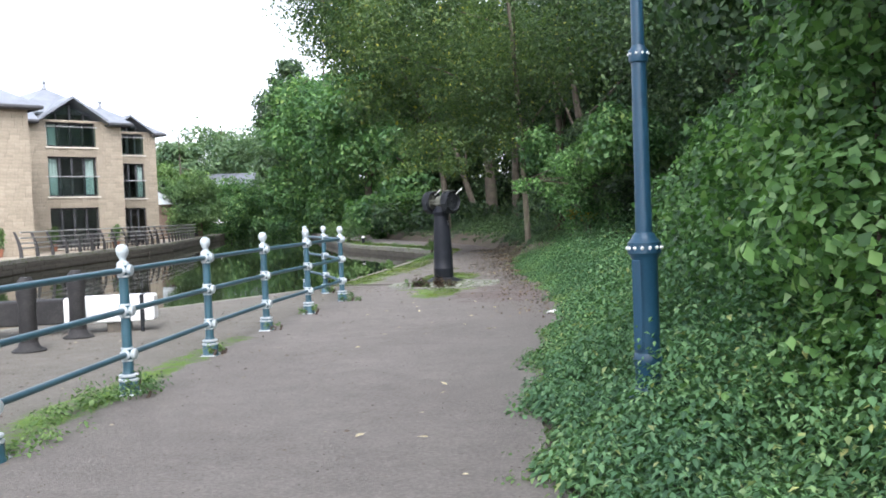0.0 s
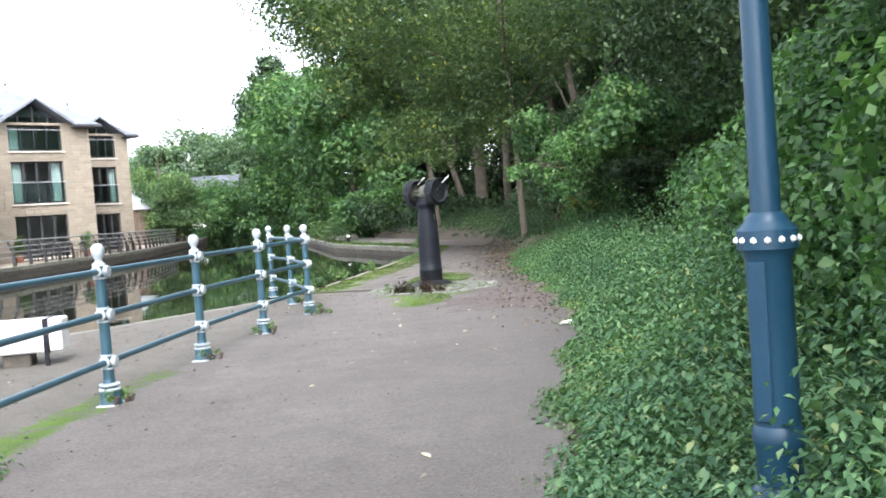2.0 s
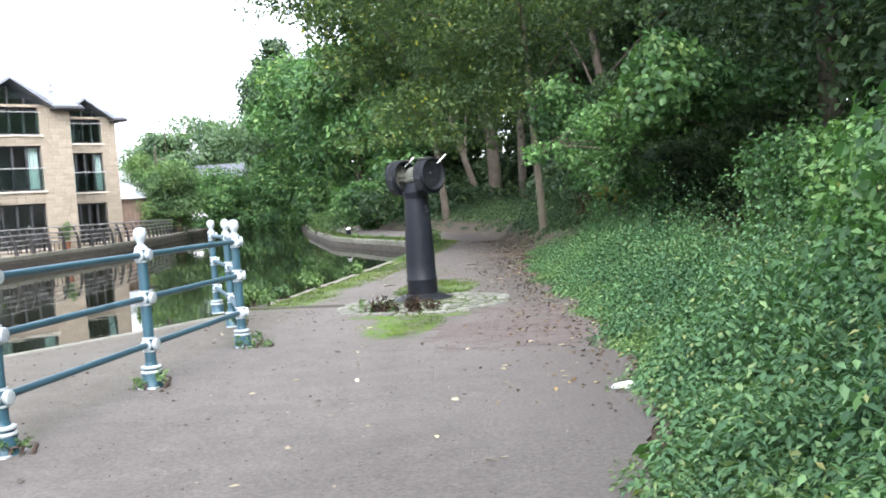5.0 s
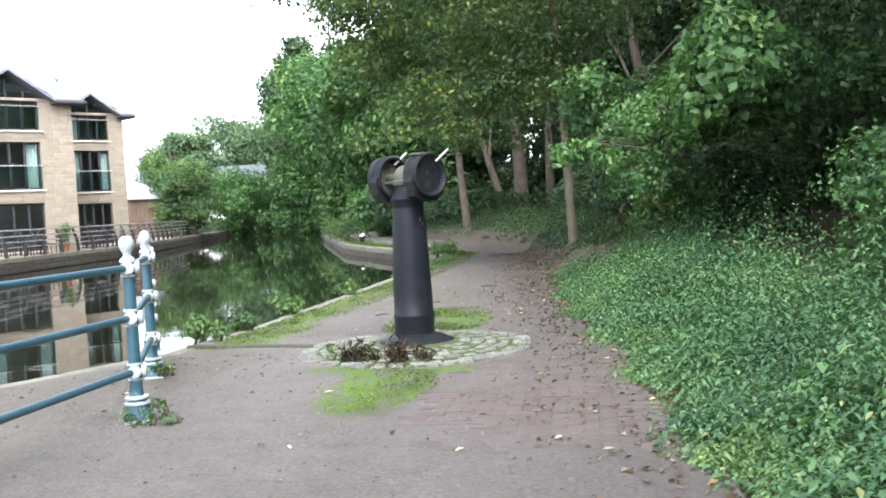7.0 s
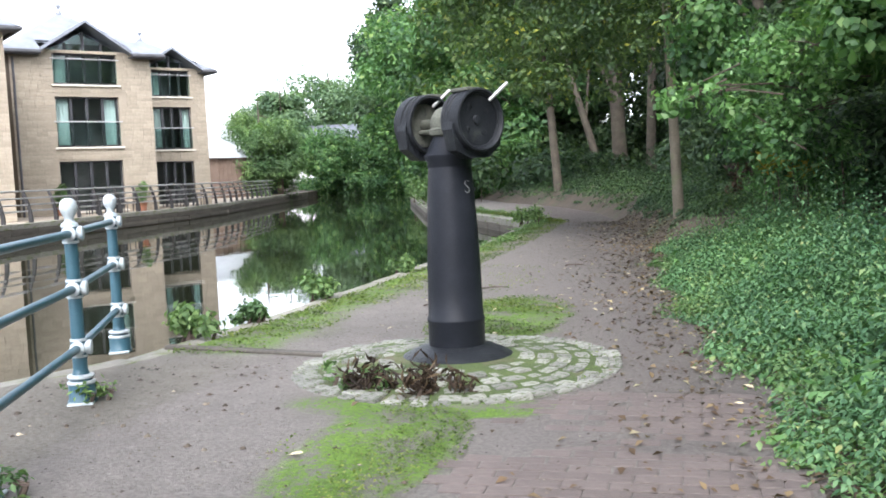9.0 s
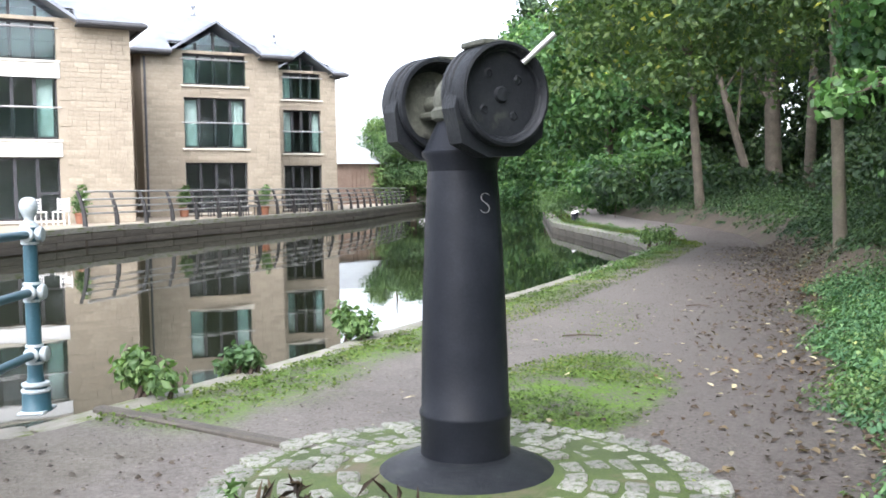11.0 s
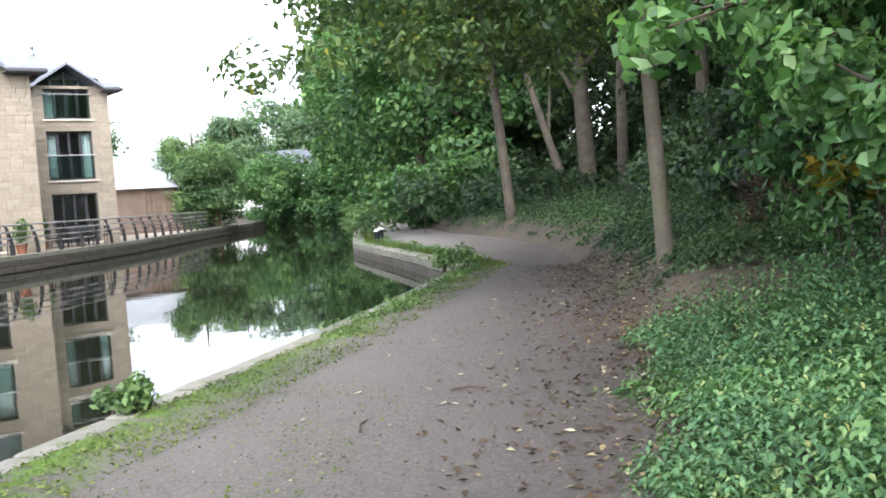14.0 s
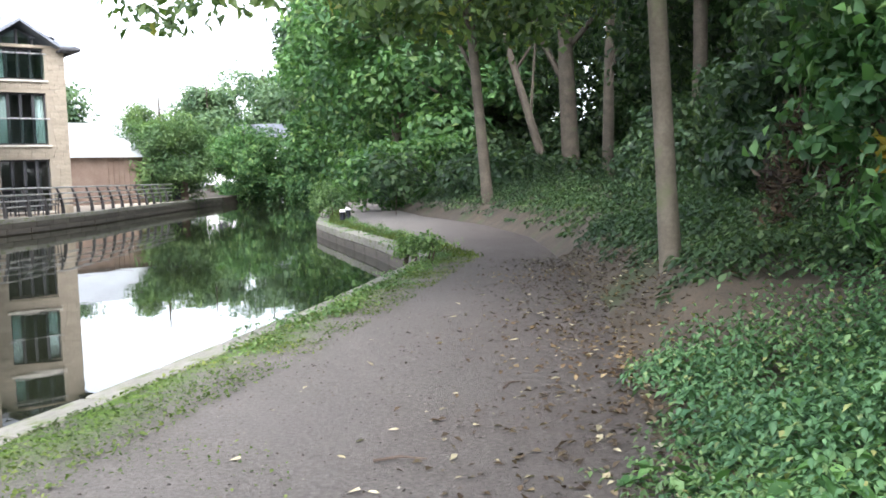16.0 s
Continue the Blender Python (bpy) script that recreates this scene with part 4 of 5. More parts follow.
    e = [at(u0 - 0.5, v - 0.3, rise + 0.8 * pitch), at(u1 + 0.5, v - 0.3, rise + 0.8 * pitch), at(u1 + 0.5, v - depth - 0.5, rise), at(u0 - 0.5, v - depth - 0.5, rise)]
    t = [at((u0 + u1) / 2, v + 0.5 - h, rise + h * pitch), at((u0 + u1) / 2, v - depth + h - 0.5, rise + h * pitch)]
    c = [at(u0 - 0.5, v + 0.5, rise), at(u1 + 0.5, v + 0.5, rise)]
    il, ir = at(u0 + 0.3, v - 0.3, rise + 0.8 * pitch), at(u1 - 0.3, v - 0.3, rise + 0.8 * pitch)
    gl0, gr0 = at(mid - half, v + 0.5, rise), at(mid + half, v + 0.5, rise)
    gl1, gr1 = at(mid - half, v - 0.3, rise + 0.8 * pitch), at(mid + half, v - 0.3, rise + 0.8 * pitch)
    bm = bmesh.new()
    for poly in ((c[0], gl0, gl1, il), (gr0, c[1], ir, gr1), (il, ir, t[0]), (c[1], e[2], t[1], t[0], ir), (e[2], e[3], t[1]), (e[3], c[0], il, t[0], t[1])):
        bm.faces.new([bm.verts.new(p) for p in poly])
        bm.faces.new([bm.verts.new(p - Vector((0, 0, 0.1))) for p in reversed(poly)])
    put("hipped_roof", bm, M["slate"], b, "grey slate hipped roof")
    bm = bmesh.new()
    for p0, p1 in ((c[0], gl0), (gr0, c[1]), (c[1], e[2]), (e[3], c[0])):
        tube(bm, [p0 - Vector((0, 0, 0.1)), p1 - Vector((0, 0, 0.1))], 0.085, 8)
    put("gutter", bm, M["soffit"], b, "dark gutter")
    bm = bmesh.new()
    for ua, ub in ((u0 - 0.5, mid - half), (mid + half, u1 + 0.5)):
        fbox(bm, ua, ub, v - 0.02, v + 0.48, rise - 0.2, rise - 0.14)
    put("soffit_board", bm, M["soffit"], b, "dark eave soffit")
    bm = bmesh.new()
    tube(bm, [t[0] - Vector((0, 0, 0.05)), t[0] + Vector((0, 0, 0.2)), t[0] + Vector((0, 0, 0.34)), t[0] + Vector((0, 0, 0.52))], [0.16, 0.07, 0.12, 0.02], 8)
    put("roof_finial", bm, M["slate"], b, "small grey ridge finial")
    bm = bmesh.new()
    tube(bm, [at(u0 + 0.12, v + 0.09, 0), at(u0 + 0.12, v + 0.09, rise - 0.3)], 0.05, 8)
    put("downpipe", bm, M["soffit"], b, "dark downpipe")
    return b


bay("apartment_block", -11.2, -3.2, 5.7, -8.6, -5.7, 9, RISE, 2.1, "buff stone flats with gabled slate roof and white panels", True)
bay("apartment_block", -1.75, 4.3, 0.0, 0.0, 2.76, 12, RISE, 1.95, "buff stone flats bay with a gable and glass balconies")
bay("apartment_block", 4.1, 9.0, -4.79, 6.12, 8.14, 9, RISE, 1.55, "narrow buff stone flats bay at the corner")
link = tagged(new("apartment_link"), "recessed buff stone wall between the flats", "building", "flats across the canal")
bm = bmesh.new()
fbox(bm, -3.3, -1.7, -2.5, -1.6, -0.3, RISE)
part("wall", bm, M["mortar"], link)

# quay railing with bowed posts
def quay_post():
    bm = bmesh.new()
    rows = []
    for k in range(8):
        f = k / 7
        x, w = -0.1 + 0.26 * f * f, 0.075 - 0.03 * f
        rows.append([bm.verts.new((x + sx * w, sy * 0.032, f * 1.13)) for sx, sy in ((-1, -1), (1, -1), (1, 1), (-1, 1))])
    for a, b in zip(rows, rows[1:]):
        for k in range(4):
            bm.faces.new((a[k], a[(k + 1) % 4], b[(k + 1) % 4], b[k]))
    bm.faces.new(list(reversed(rows[0])))
    bm.faces.new(rows[-1])
    return set_mesh(bm, "quay_post", M["railpost"])


QLINE = [(x - 0.35, y) for x, y in quay[3:8]]
qme = quay_post()
for (x0, y0), (x1, y1) in zip(QLINE, QLINE[1:]):
    n = max(1, round(math.hypot(x1 - x0, y1 - y0) / 1.55))
    run = tagged(new("quay_railing"), "pale steel rails on dark bowed posts along the quay", "railing", "quay railing")
    run.location = (x0, y0, DECK + 0.03)
    turn = math.atan2(y1 - y0, x1 - x0)
    for k in range(n):
        ob = new("post", qme)
        ob.parent = run
        ob.matrix_basis = Matrix.LocRotScale(((x1 - x0) * k / n, (y1 - y0) * k / n, 0), Euler((0, 0, turn + math.pi / 2)), None)
    for h, off in ((0.4, 0.0), (0.62, 0.03), (0.85, 0.06), (1.1, 0.1)):
        bm = bmesh.new()
        tube(bm, [(-math.sin(turn) * -off, math.cos(turn) * -off, h), (x1 - x0 - math.sin(turn) * -off, y1 - y0 + math.cos(turn) * -off, h)], 0.03, 8)
        part("rail", bm, M["steel"], run, "", True)

# shed and far house
shed = tagged(new("shed"), "low weathered brick shed with a pale sheet roof", "shed")
shed.matrix_basis = pose(-34.2, 76.5, DECK, 0, 0, 62)
bm = bmesh.new()
box(bm, 0, 0, 1.5, 9.5, 6, 3.0)
part("wall", bm, M["shedwall"], shed)
bm = bmesh.new()
pts = [(-5, -3.3, 2.9), (5, -3.3, 2.9), (5, 0, 5.2), (-5, 0, 5.2), (5, 3.3, 2.9), (-5, 3.3, 2.9)]
vv = [bm.verts.new(p) for p in pts]
bm.faces.new((vv[0], vv[1], vv[2], vv[3]))
bm.faces.new((vv[3], vv[2], vv[4], vv[5]))
bmesh.ops.solidify(bm, geom=list(bm.faces), thickness=0.12)
part("roof", bm, M["sheet"], shed, "pale grey sheet roof")
bm = bmesh.new()
for k in range(12):
    box(bm, -1 + 0.36 * k, -3.06, 1.5, 0.03, 0.04, 3.0)
part("cladding", bm, M["shedwall"], shed)
bm = bmesh.new()
box(bm, 3.4, -3.05, 1.2, 1.4, 0.1, 2.2, 0, 0.02)
part("door", bm, M["frame"], shed, "dark shed door")
house = tagged(new("far_house"), "white rendered house with a grey slate roof", "house")
house.matrix_basis = pose(-45.5, 128.0, 1.3, 0, 0, 10)
bm = bmesh.new()
box(bm, 0, 0, 2.2, 10, 7, 4.6)
part("wall", bm, M["white"], house)
bm = bmesh.new()
vv = [bm.verts.new(p) for p in [(-5.4, -3.9, 4.3), (5.4, -3.9, 4.3), (5.4, 0, 7.0), (-5.4, 0, 7.0), (5.4, 3.9, 4.3), (-5.4, 3.9, 4.3)]]
bm.faces.new((vv[0], vv[1], vv[2], vv[3]))
bm.faces.new((vv[3], vv[2], vv[4], vv[5]))
bmesh.ops.solidify(bm, geom=list(bm.faces), thickness=0.15)
part("roof", bm, M["slate"], house)
for x in (-3, 0, 3):
    bm = bmesh.new()
    box(bm, x, -3.5, 1.8, 1.1, 0.12, 1.2)
    part("window", bm, M["frame"], house)

# ---- trees ----
rng = np.random.default_rng(21)
# trunks that stand clear beside the path
tree("tree", rng, 0.24, 30.9, 0.0, 13, 0.095, (-1.6, -0.5, 8.0, 6.0, 5.5, 4.4), 56000, 0.115, "leaf_ash", "palebark", "ash tree with pale trunk and yellowing leaves", (-0.6, 0.3), 9, 36, 1.3,
     extra=[(-4.1 + 3.2 * rng.random(), 29.4 + 2.6 * rng.random(), 2.75 + 1.3 * rng.random(), 0.5, 0.5, 0.3) for k in range(24)] + [(-4.0 + 3.6 * rng.random(), 30.0 + 4.0 * rng.random(), 3.6 + 1.8 * rng.random(), 0.7, 0.7, 0.45) for k in range(14)] + [(0.3 + 0.7 * rng.normal(), 30.3 + 0.5 * rng.normal(), 3.2 + 2.0 * rng.random(), 0.6, 0.5, 0.45) for k in range(9)])
tree("tree", rng, -4.2, 48.2, 0.0, 14, 0.16, (-1.0, 0, 9.6, 6, 6, 4.8), 30000, 0.24, "leaf_ash", "bark", "tall slender tree at the path bend", (-0.9, 0), 7, 30, 2.0)
tree("tree", rng, -2.9, 64.4, 0.3, 16, 0.42, (1, 2, 12, 6, 6, 5.4), 15000, 0.36, "leaf_dark", "bark", "dark trunked tree behind the bushes", (-0.4, 0.5), 6, 22, 2.2)
tree("tree", rng, -3.7, 64, 0.3, 12, 0.22, (2, 2, 11, 4, 4, 3), 7000, 0.36, "leaf_dark", "bark", "leaning thin tree behind the bushes", (-3.4, 1), 4, 14, 1.8)
tree("tree", rng, -1.2, 60, 0.3, 15, 0.24, (1, 2, 12, 4, 4, 4), 7000, 0.34, "leaf_dark", "bark", "thin dark tree among the thicket", (0.3, 1), 4, 14, 1.8)
tree("tree", rng, 3.0, 37.5, 0.1, 11, 0.17, (1.5, 1, 8.6, 5, 5, 3.6), 24000, 0.2, "leaf_dark", "bark", "leaning dark trunked tree in the thicket", (-1.6, 1.0), 5, 26, 1.5)
tree("tree", rng, 1.4, 46, 0.1, 14, 0.2, (0.5, 1, 10.2, 5.5, 5.5, 4.6), 20000, 0.26, "leaf_dark", "bark", "dark slim tree among woodland", (0.4, 0.6), 6, 26, 1.8)
# the wood on the right
WOOD = [(4.9, 25.5, 12, 4.4), (6.5, 31, 14, 5.5), (5.9, 18.5, 12, 4.6), (8.3, 12, 13, 4.6), (6.6, 5.0, 12, 4.8), (8, 38, 15, 6), (6, 50, 15, 6), (2.5, 56, 16, 5), (4.5, 66, 17, 7), (-1, 76, 17, 7), (-7, 84, 17, 7), (11, 26, 16, 6), (12, 8, 15, 6), (8, -3, 13, 5.0), (10, 48, 17, 7)]
for x, y, h, r in WOOD:
    d = max(y - 12, 6)
    s = min(0.4, max(0.13, d * 0.0068))
    tree("tree", rng, x + 0.9, y, 0.0, h, 0.22, (-0.3, 0, h * 0.6, r, r, h * 0.41), int(11500 + 16000 * max(0, 1 - d / 45)), s * 1.06, "leaf_dark", "bark", "dark green woodland tree with dense crown", (rng.normal() * 0.4, rng.normal() * 0.4), 6, 38, r * 0.32, "woodland beside the path")
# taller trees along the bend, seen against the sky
for x, y, h, r, mt in ((-13.0, 72, 15, 5.2, "leaf_mid"), (-18.4, 82, 17, 5.4, "leaf_mid"), (-26.5, 98, 19.5, 3.6, "leaf_dark"), (-22.5, 92, 16, 5, "leaf_mid"), (-13, 95, 19, 7, "leaf_mid"), (-23, 108, 16, 6, "leaf_mid"), (-8.5, 68, 14, 4.5, "leaf_mid"), (-31, 118, 15, 6, "leaf_far_haze"), (-40, 140, 18, 7, "leaf_far_haze"), (-51, 146, 18.5, 7, "leaf_far_haze"), (-62, 150, 16, 7, "leaf_far_haze"), (-50, 126, 14, 5, "leaf_far_haze")):
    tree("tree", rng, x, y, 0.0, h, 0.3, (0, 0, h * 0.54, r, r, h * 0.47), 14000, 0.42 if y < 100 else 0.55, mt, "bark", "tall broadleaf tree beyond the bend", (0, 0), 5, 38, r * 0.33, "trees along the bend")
# left bank
tree("willow", rng, -30.9, 79.0, 0.0, 7.5, 0.25, (0.0, -0.3, 3.5, 3.0, 3.2, 4.6), 34000, 0.24, "leaf_willow", "bark", "bushy pale green willow at the waterside", (0, 0), 6, 60, 0.95, "", 0.4)
tree("willow", rng, -33.5, 98, 0.0, 6, 0.25, (0.5, -1.5, 3.2, 4.4, 4.4, 3.4), 14000, 0.34, "leaf_mid", "bark", "green sallow bush on the far waterside", (0, 0), 5, 30, 1.3, "", 0.4)
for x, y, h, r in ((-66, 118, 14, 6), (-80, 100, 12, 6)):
    tree("tree", rng, x, y, 0.2, h, 0.3, (0, 0, h * 0.55, r, r, h * 0.45), 7000, 0.6, "leaf_far_haze", "bark", "distant broadleaf tree behind the flats", (0, 0), 4, 22, r * 0.38, "far trees")


def shrub(name, blobs, count, size, mat, label, category="bush", aspect=0.62, up=0.5, shell=0.4, reach=None, open_walk=True):
    """Leaf clumps on stems; reach: the branches come in from that offset instead of from the ground."""
    root = tagged(new(name), label, category)
    b = np.asarray(blobs, float)
    for row in b[:: max(1, len(b) // 8)]:
        end = Vector(row[:3])
        g = Vector((row[0], row[1], -0.05)) if reach is None else end + Vector(reach) * (0.4 + 0.25 * math.sin(row[0] * 37)) + Vector((0.2 * math.sin(row[1] * 23), 0.3 * math.sin(row[2] * 31), 0.25 * math.sin(row[0] * 51)))
        bm = bmesh.new()
        tube(bm, [g, g.lerp(end, 0.6) + Vector((0.05, 0.03, 0.04)), end], [0.02, 0.014, 0.006] if reach is None else [0.011, 0.008, 0.004], 6)
        part("stem", bm, M["twig"], root)
    pos, nrm = blob_leaves(rng, b, count, shell, up, 0.0, open_walk)
    keep = pos[:, 2] > (0.02 if b[:, 2].min() > -0.2 else -0.62)
    leaf_mesh("leaves", pos[keep], nrm[keep], size * (0.6 + 0.8 * rng.random(keep.sum())), M[mat], root, aspect, rng)
    return root


# thicket that closes the wood behind the first trees
for y0, y1, x0, x1, top, cnt, sz in ((-4, 6, 5.2, 7.8, 5.5, 20000, 0.15), (6, 16, 5.5, 8.5, 5.5, 26000, 0.17), (16, 28, 5.6, 9.0, 5.0, 26000, 0.19), (28, 42, 5.0, 9.5, 5.0, 26000, 0.22), (42, 62, 4.5, 11.0, 5.5, 24000, 0.3), (62, 84, -2.0, 8.0, 6.0, 20000, 0.4)):
    bl = [(x0 + (x1 - x0) * rng.random(), y0 + (y1 - y0) * rng.random(), top * rng.random(), 1.25, 1.25, 0.95) for k in range(int((y1 - y0) * 3.4))]
    shrub("thicket", bl, cnt, sz, "leaf_dark", "dark dense thicket closing the wood edge", "bush", 0.6, 0.3)
# bushes that close the canal's far bend
shrub("bush", [(-37 + 18 * f + rng.normal() * 1.2, 106 - 13 * f + rng.normal() * 1.5, 0.3 + 5.2 * rng.random() ** 1.6, 1.9, 1.9, 1.4) for f in 0.1 + 0.9 * rng.random(40)], 20000, 0.42, "leaf_mid", "green waterside bushes where the canal bends away")
shrub("bush", [(-22 + 9 * f + rng.normal() * 0.7, 92 - 20 * f + rng.normal(), 0.5 + 3.0 * rng.random(), 1.3, 1.3, 1.1) for f in rng.random(26)], 14000, 0.36, "leaf_mid", "dark bushes hanging over the towpath edge")
# hedge of broad-leaved shrubs close on the right; canopy shade coloured into the nearest
for y0, y1, n, x, zt, cnt in ((1.0, 5.2, 24, 3.5, 3.4, 30000), (5.2, 9.0, 32, 3.1, 3.4, 42000), (9.0, 12.5, 30, 3.3, 2.3, 38000), (12.5, 17, 26, 3.9, 1.6, 28000), (17, 22, 24, 4.0, 1.6, 24000)):
    bl = []
    for k in range(n):
        z = 0.45 + (zt - 0.45) * rng.random()
        bl.append((x + 0.45 * rng.normal() + 0.2 * z - 0.2, y0 + (y1 - y0) * rng.random(), z, 0.65, 0.65, 0.55))
    # dark leaf for the first stretch: the shade overhead is put into its colour
    shrub("hedge_shrub", bl, cnt, 0.075, "leaf_dark" if y0 < 2 else "leaf_hedge", "dense broad-leaved green shrub beside the towpath", "shrub", 0.75, 0.35)
bl = [(2.9 + 0.5 * rng.normal(), 6.5 + 4 * rng.random(), 2.9 + 1.5 * rng.random(), 0.7, 0.7, 0.5) for k in range(18)]
# hedge branches in the dark leaf too, their shade given by colour
shrub("overhanging_branch", bl, 18000, 0.075, "leaf_dark", "leafy branches hanging over the lamp column", "branch", 0.75, 0.3, 0.7, (2.2, 0.6, -0.3))
# bush by the bend and others
shrub("bush", [(-8.6 + 1.1 * rng.normal(), 60 + 1.2 * rng.normal(), 0.7 + 1.6 * rng.random(), 1.0, 1.0, 0.9) for k in range(24)], 16000, 0.26, "leaf_mid", "bright green rounded bush at the path bend")
shrub("bush", [(-4.8 + 1.2 * rng.normal(), 56 + 1.8 * rng.normal(), 0.5 + 1.0 * rng.random(), 1.2, 1.2, 0.8) for k in range(16)], 9000, 0.24, "leaf_dark", "low dark green bush under the trees")
shrub("bush", [(3.3 + 0.6 * rng.normal(), 43 + 2 * rng.normal(), 0.3 + 0.9 * rng.random(), 0.9, 0.9, 0.6) for k in range(22)], 16000, 0.15, "leaf_dark", "dark ivy thicket under the trees")
shrub("bush", [(3.9 + 0.4 * rng.normal(), 32 + 1.6 * rng.normal(), 0.4 + 1.6 * rng.random(), 0.8, 0.8, 0.7) for k in range(22)], 18000, 0.13, "leaf_dark", "dark green thicket under the trees")
shrub("withered_branch", [(1.75 + 0.4 * rng.normal(), 32.0 + 0.4 * rng.normal(), 0.6 + 1.3 * rng.random(), 0.16, 0.16, 0.26) for k in range(18)], 1300, 0.12, "leaf_brown", "withered brown leaves on a broken branch", "branch", 0.3, -0.4, 1.0, (1.3, 0.6, 0.5))
shrub("ash_sapling", [(2.0 + 0.3 * rng.normal(), 28.4 + 0.4 * rng.normal(), 0.6 + 1.0 * rng.random(), 0.4, 0.4, 0.4) for k in range(10)], 2600, 0.13, "leaf_hedge", "ash sapling with long green leaflets", "sapling", 0.35, 0.3, 0.8)
shrub("yellow_branch", [(1.75 + 0.15 * rng.normal(), 28.2 + 0.2 * rng.normal(), 1.1 + 0.3 * rng.random(), 0.18, 0.18, 0.18) for k in range(4)], 160, 0.15, "leaf_yellow", "yellow and orange turning leaves on a branch", "branch", 0.4, 0.0, 0.9)
for x0, y0 in ((3.2, 24.5), (3.4, 28.0)):
    shrub("overhanging_branch", [(x0 - 0.7 + 0.9 * rng.normal(), y0 + 1.2 * rng.normal(), 2.7 + 0.9 * rng.random(), 0.6, 0.6, 0.45) for k in range(20)], 15000, 0.13, "leaf_mid", "leafy branches hanging beside the towpath", "branch", 0.7, 0.2, 0.8, (1.9, 0.5, -0.2))


shrub("overhanging_branch", [(0.55 + 0.22 * rng.normal(), 24.7 + 0.35 * rng.normal(), 1.95 + 0.3 * rng.random(), 0.25, 0.3, 0.2) for k in range(7)], 260, 0.1, "leaf_hedge", "broad-leaved twigs hanging over the path", "branch", 0.62, 0.3, 0.95, (1.9, 0.4, 0.3), False)
shrub("overhanging_branch", [(1.35 + 0.35 * rng.normal(), 25.6 + 0.6 * rng.normal(), 1.6 + 1.3 * rng.random(), 0.32, 0.36, 0.3) for k in range(16)], 3300, 0.095, "leaf_hedge", "broad-leaved branch reaching over the path edge", "branch", 0.6, 0.2, 0.9, (1.4, 0.4, 0.2), False)


def weeds(name, n, yr, inner, width, h0, h1, size, mat, label, leaves=16, z_rise=0.0, seed=3):
    """A bank of nettles: upright stems with whorls of leaves."""
    r = np.random.default_rng(seed)
    y = yr[0] + (yr[1] - yr[0]) * r.random(n)
    f = r.random(n) ** 0.8
    edge = np.array([inner(v) for v in y])
    x = edge + width * f + 0.1 * np.sin(y * 3.1) + 0.06 * r.normal(size=n)
    clump = 0.72 + 0.48 * np.sin(y * 2.3 + seed) * np.sin(x * 3.1 + y * 0.9)
    h = (h0 + (h1 - h0) * f) * (0.6 + 0.7 * r.random(n)) * clump
    lv = np.tile(np.arange(leaves), n)
    px, py, ph = np.repeat(x, leaves), np.repeat(y, leaves), np.repeat(h, leaves)
    t = (lv + 1.0) / leaves
    ang = lv * 1.7 + np.repeat(r.random(n) * 6.28, leaves)
    rad = size * (0.55 + 0.5 * (1 - t)) + 0.02
    lean = np.repeat(r.normal(size=(n, 2)) * 0.18, leaves, axis=0)
    pos = np.stack([px + np.cos(ang) * rad + lean[:, 0] * ph * t, py + np.sin(ang) * rad + lean[:, 1] * ph * t, ph * (0.12 + 0.88 * t)], 1)
    lie = np.stack([np.cos(ang), np.sin(ang), np.full(len(ang), -0.35)], 1)
    nrm = np.stack([np.cos(ang) * 0.45, np.sin(ang) * 0.45, np.ones(len(ang))], 1) + r.normal(size=(len(ang), 3)) * 0.22
    if yr[1] > 27:
        pos[:, 2] += np.repeat(np.array([bank_z(a, c) for a, c in zip(x, y)]), leaves)
    ob = leaf_mesh(name, pos, nrm, size * (0.7 + 0.7 * r.random(len(ang))) * (1.15 - 0.5 * t), M[mat], None, 0.55, r, lie)
    return tagged(ob, label, "weeds", kind="stuff")


weeds("nettle_bank", 2700, (1.0, 7.5), path_right, 2.0, 0.2, 1.05, 0.058, "leaf_bank", "bank of nettles and wild greenery beside the path", 18, seed=3)
weeds("nettle_bank", 5000, (6.5, 16), path_right, 1.9, 0.16, 1.0, 0.058, "leaf_bank", "bank of nettles and wild greenery beside the path", 16, seed=4)
weeds("nettle_bank", 5200, (15.5, 28.2), path_right, 2.0, 0.14, 0.95, 0.056, "leaf_bank", "bank of nettles and wild greenery beside the path", 14, seed=5)
weeds("tall_nettles", 420, (4.0, 14), lambda y: path_right(y) + 0.7, 1.7, 0.8, 1.5, 0.075, "leaf_bank", "tall nettles standing above the bank", 26, seed=14)
weeds("tall_nettles", 420, (14, 26), lambda y: path_right(y) + 0.8, 1.8, 0.6, 1.3, 0.072, "leaf_bank", "tall nettles standing above the bank", 24, seed=15)
weeds("tall_nettles", 330, (7.8, 15), lambda y: path_right(y) + 0.35, 1.3, 0.6, 1.2, 0.075, "leaf_bank", "broad-leaved tall weeds standing above the bank", 18, seed=24)
weeds("dock_leaves", 260, (4, 27), lambda y: path_right(y) + 0.05, 1.0, 0.1, 0.4, 0.15, "leaf_hedge", "broad dock leaves among the nettles", 7, seed=16)
weeds("low_weeds", 1100, (26.5, 32), lambda y: path_right(y) + 1.5, 2.2, 0.08, 0.45, 0.075, "leaf_bank", "low green weeds in leaf litter", 8, seed=6)
weeds("low_weeds", 1700, (29.5, 37), lambda y: path_right(y) + 0.45, 3.0, 0.12, 0.5, 0.09, "leaf_dark", "low dark ivy and weeds round the trunk", 12, seed=17)
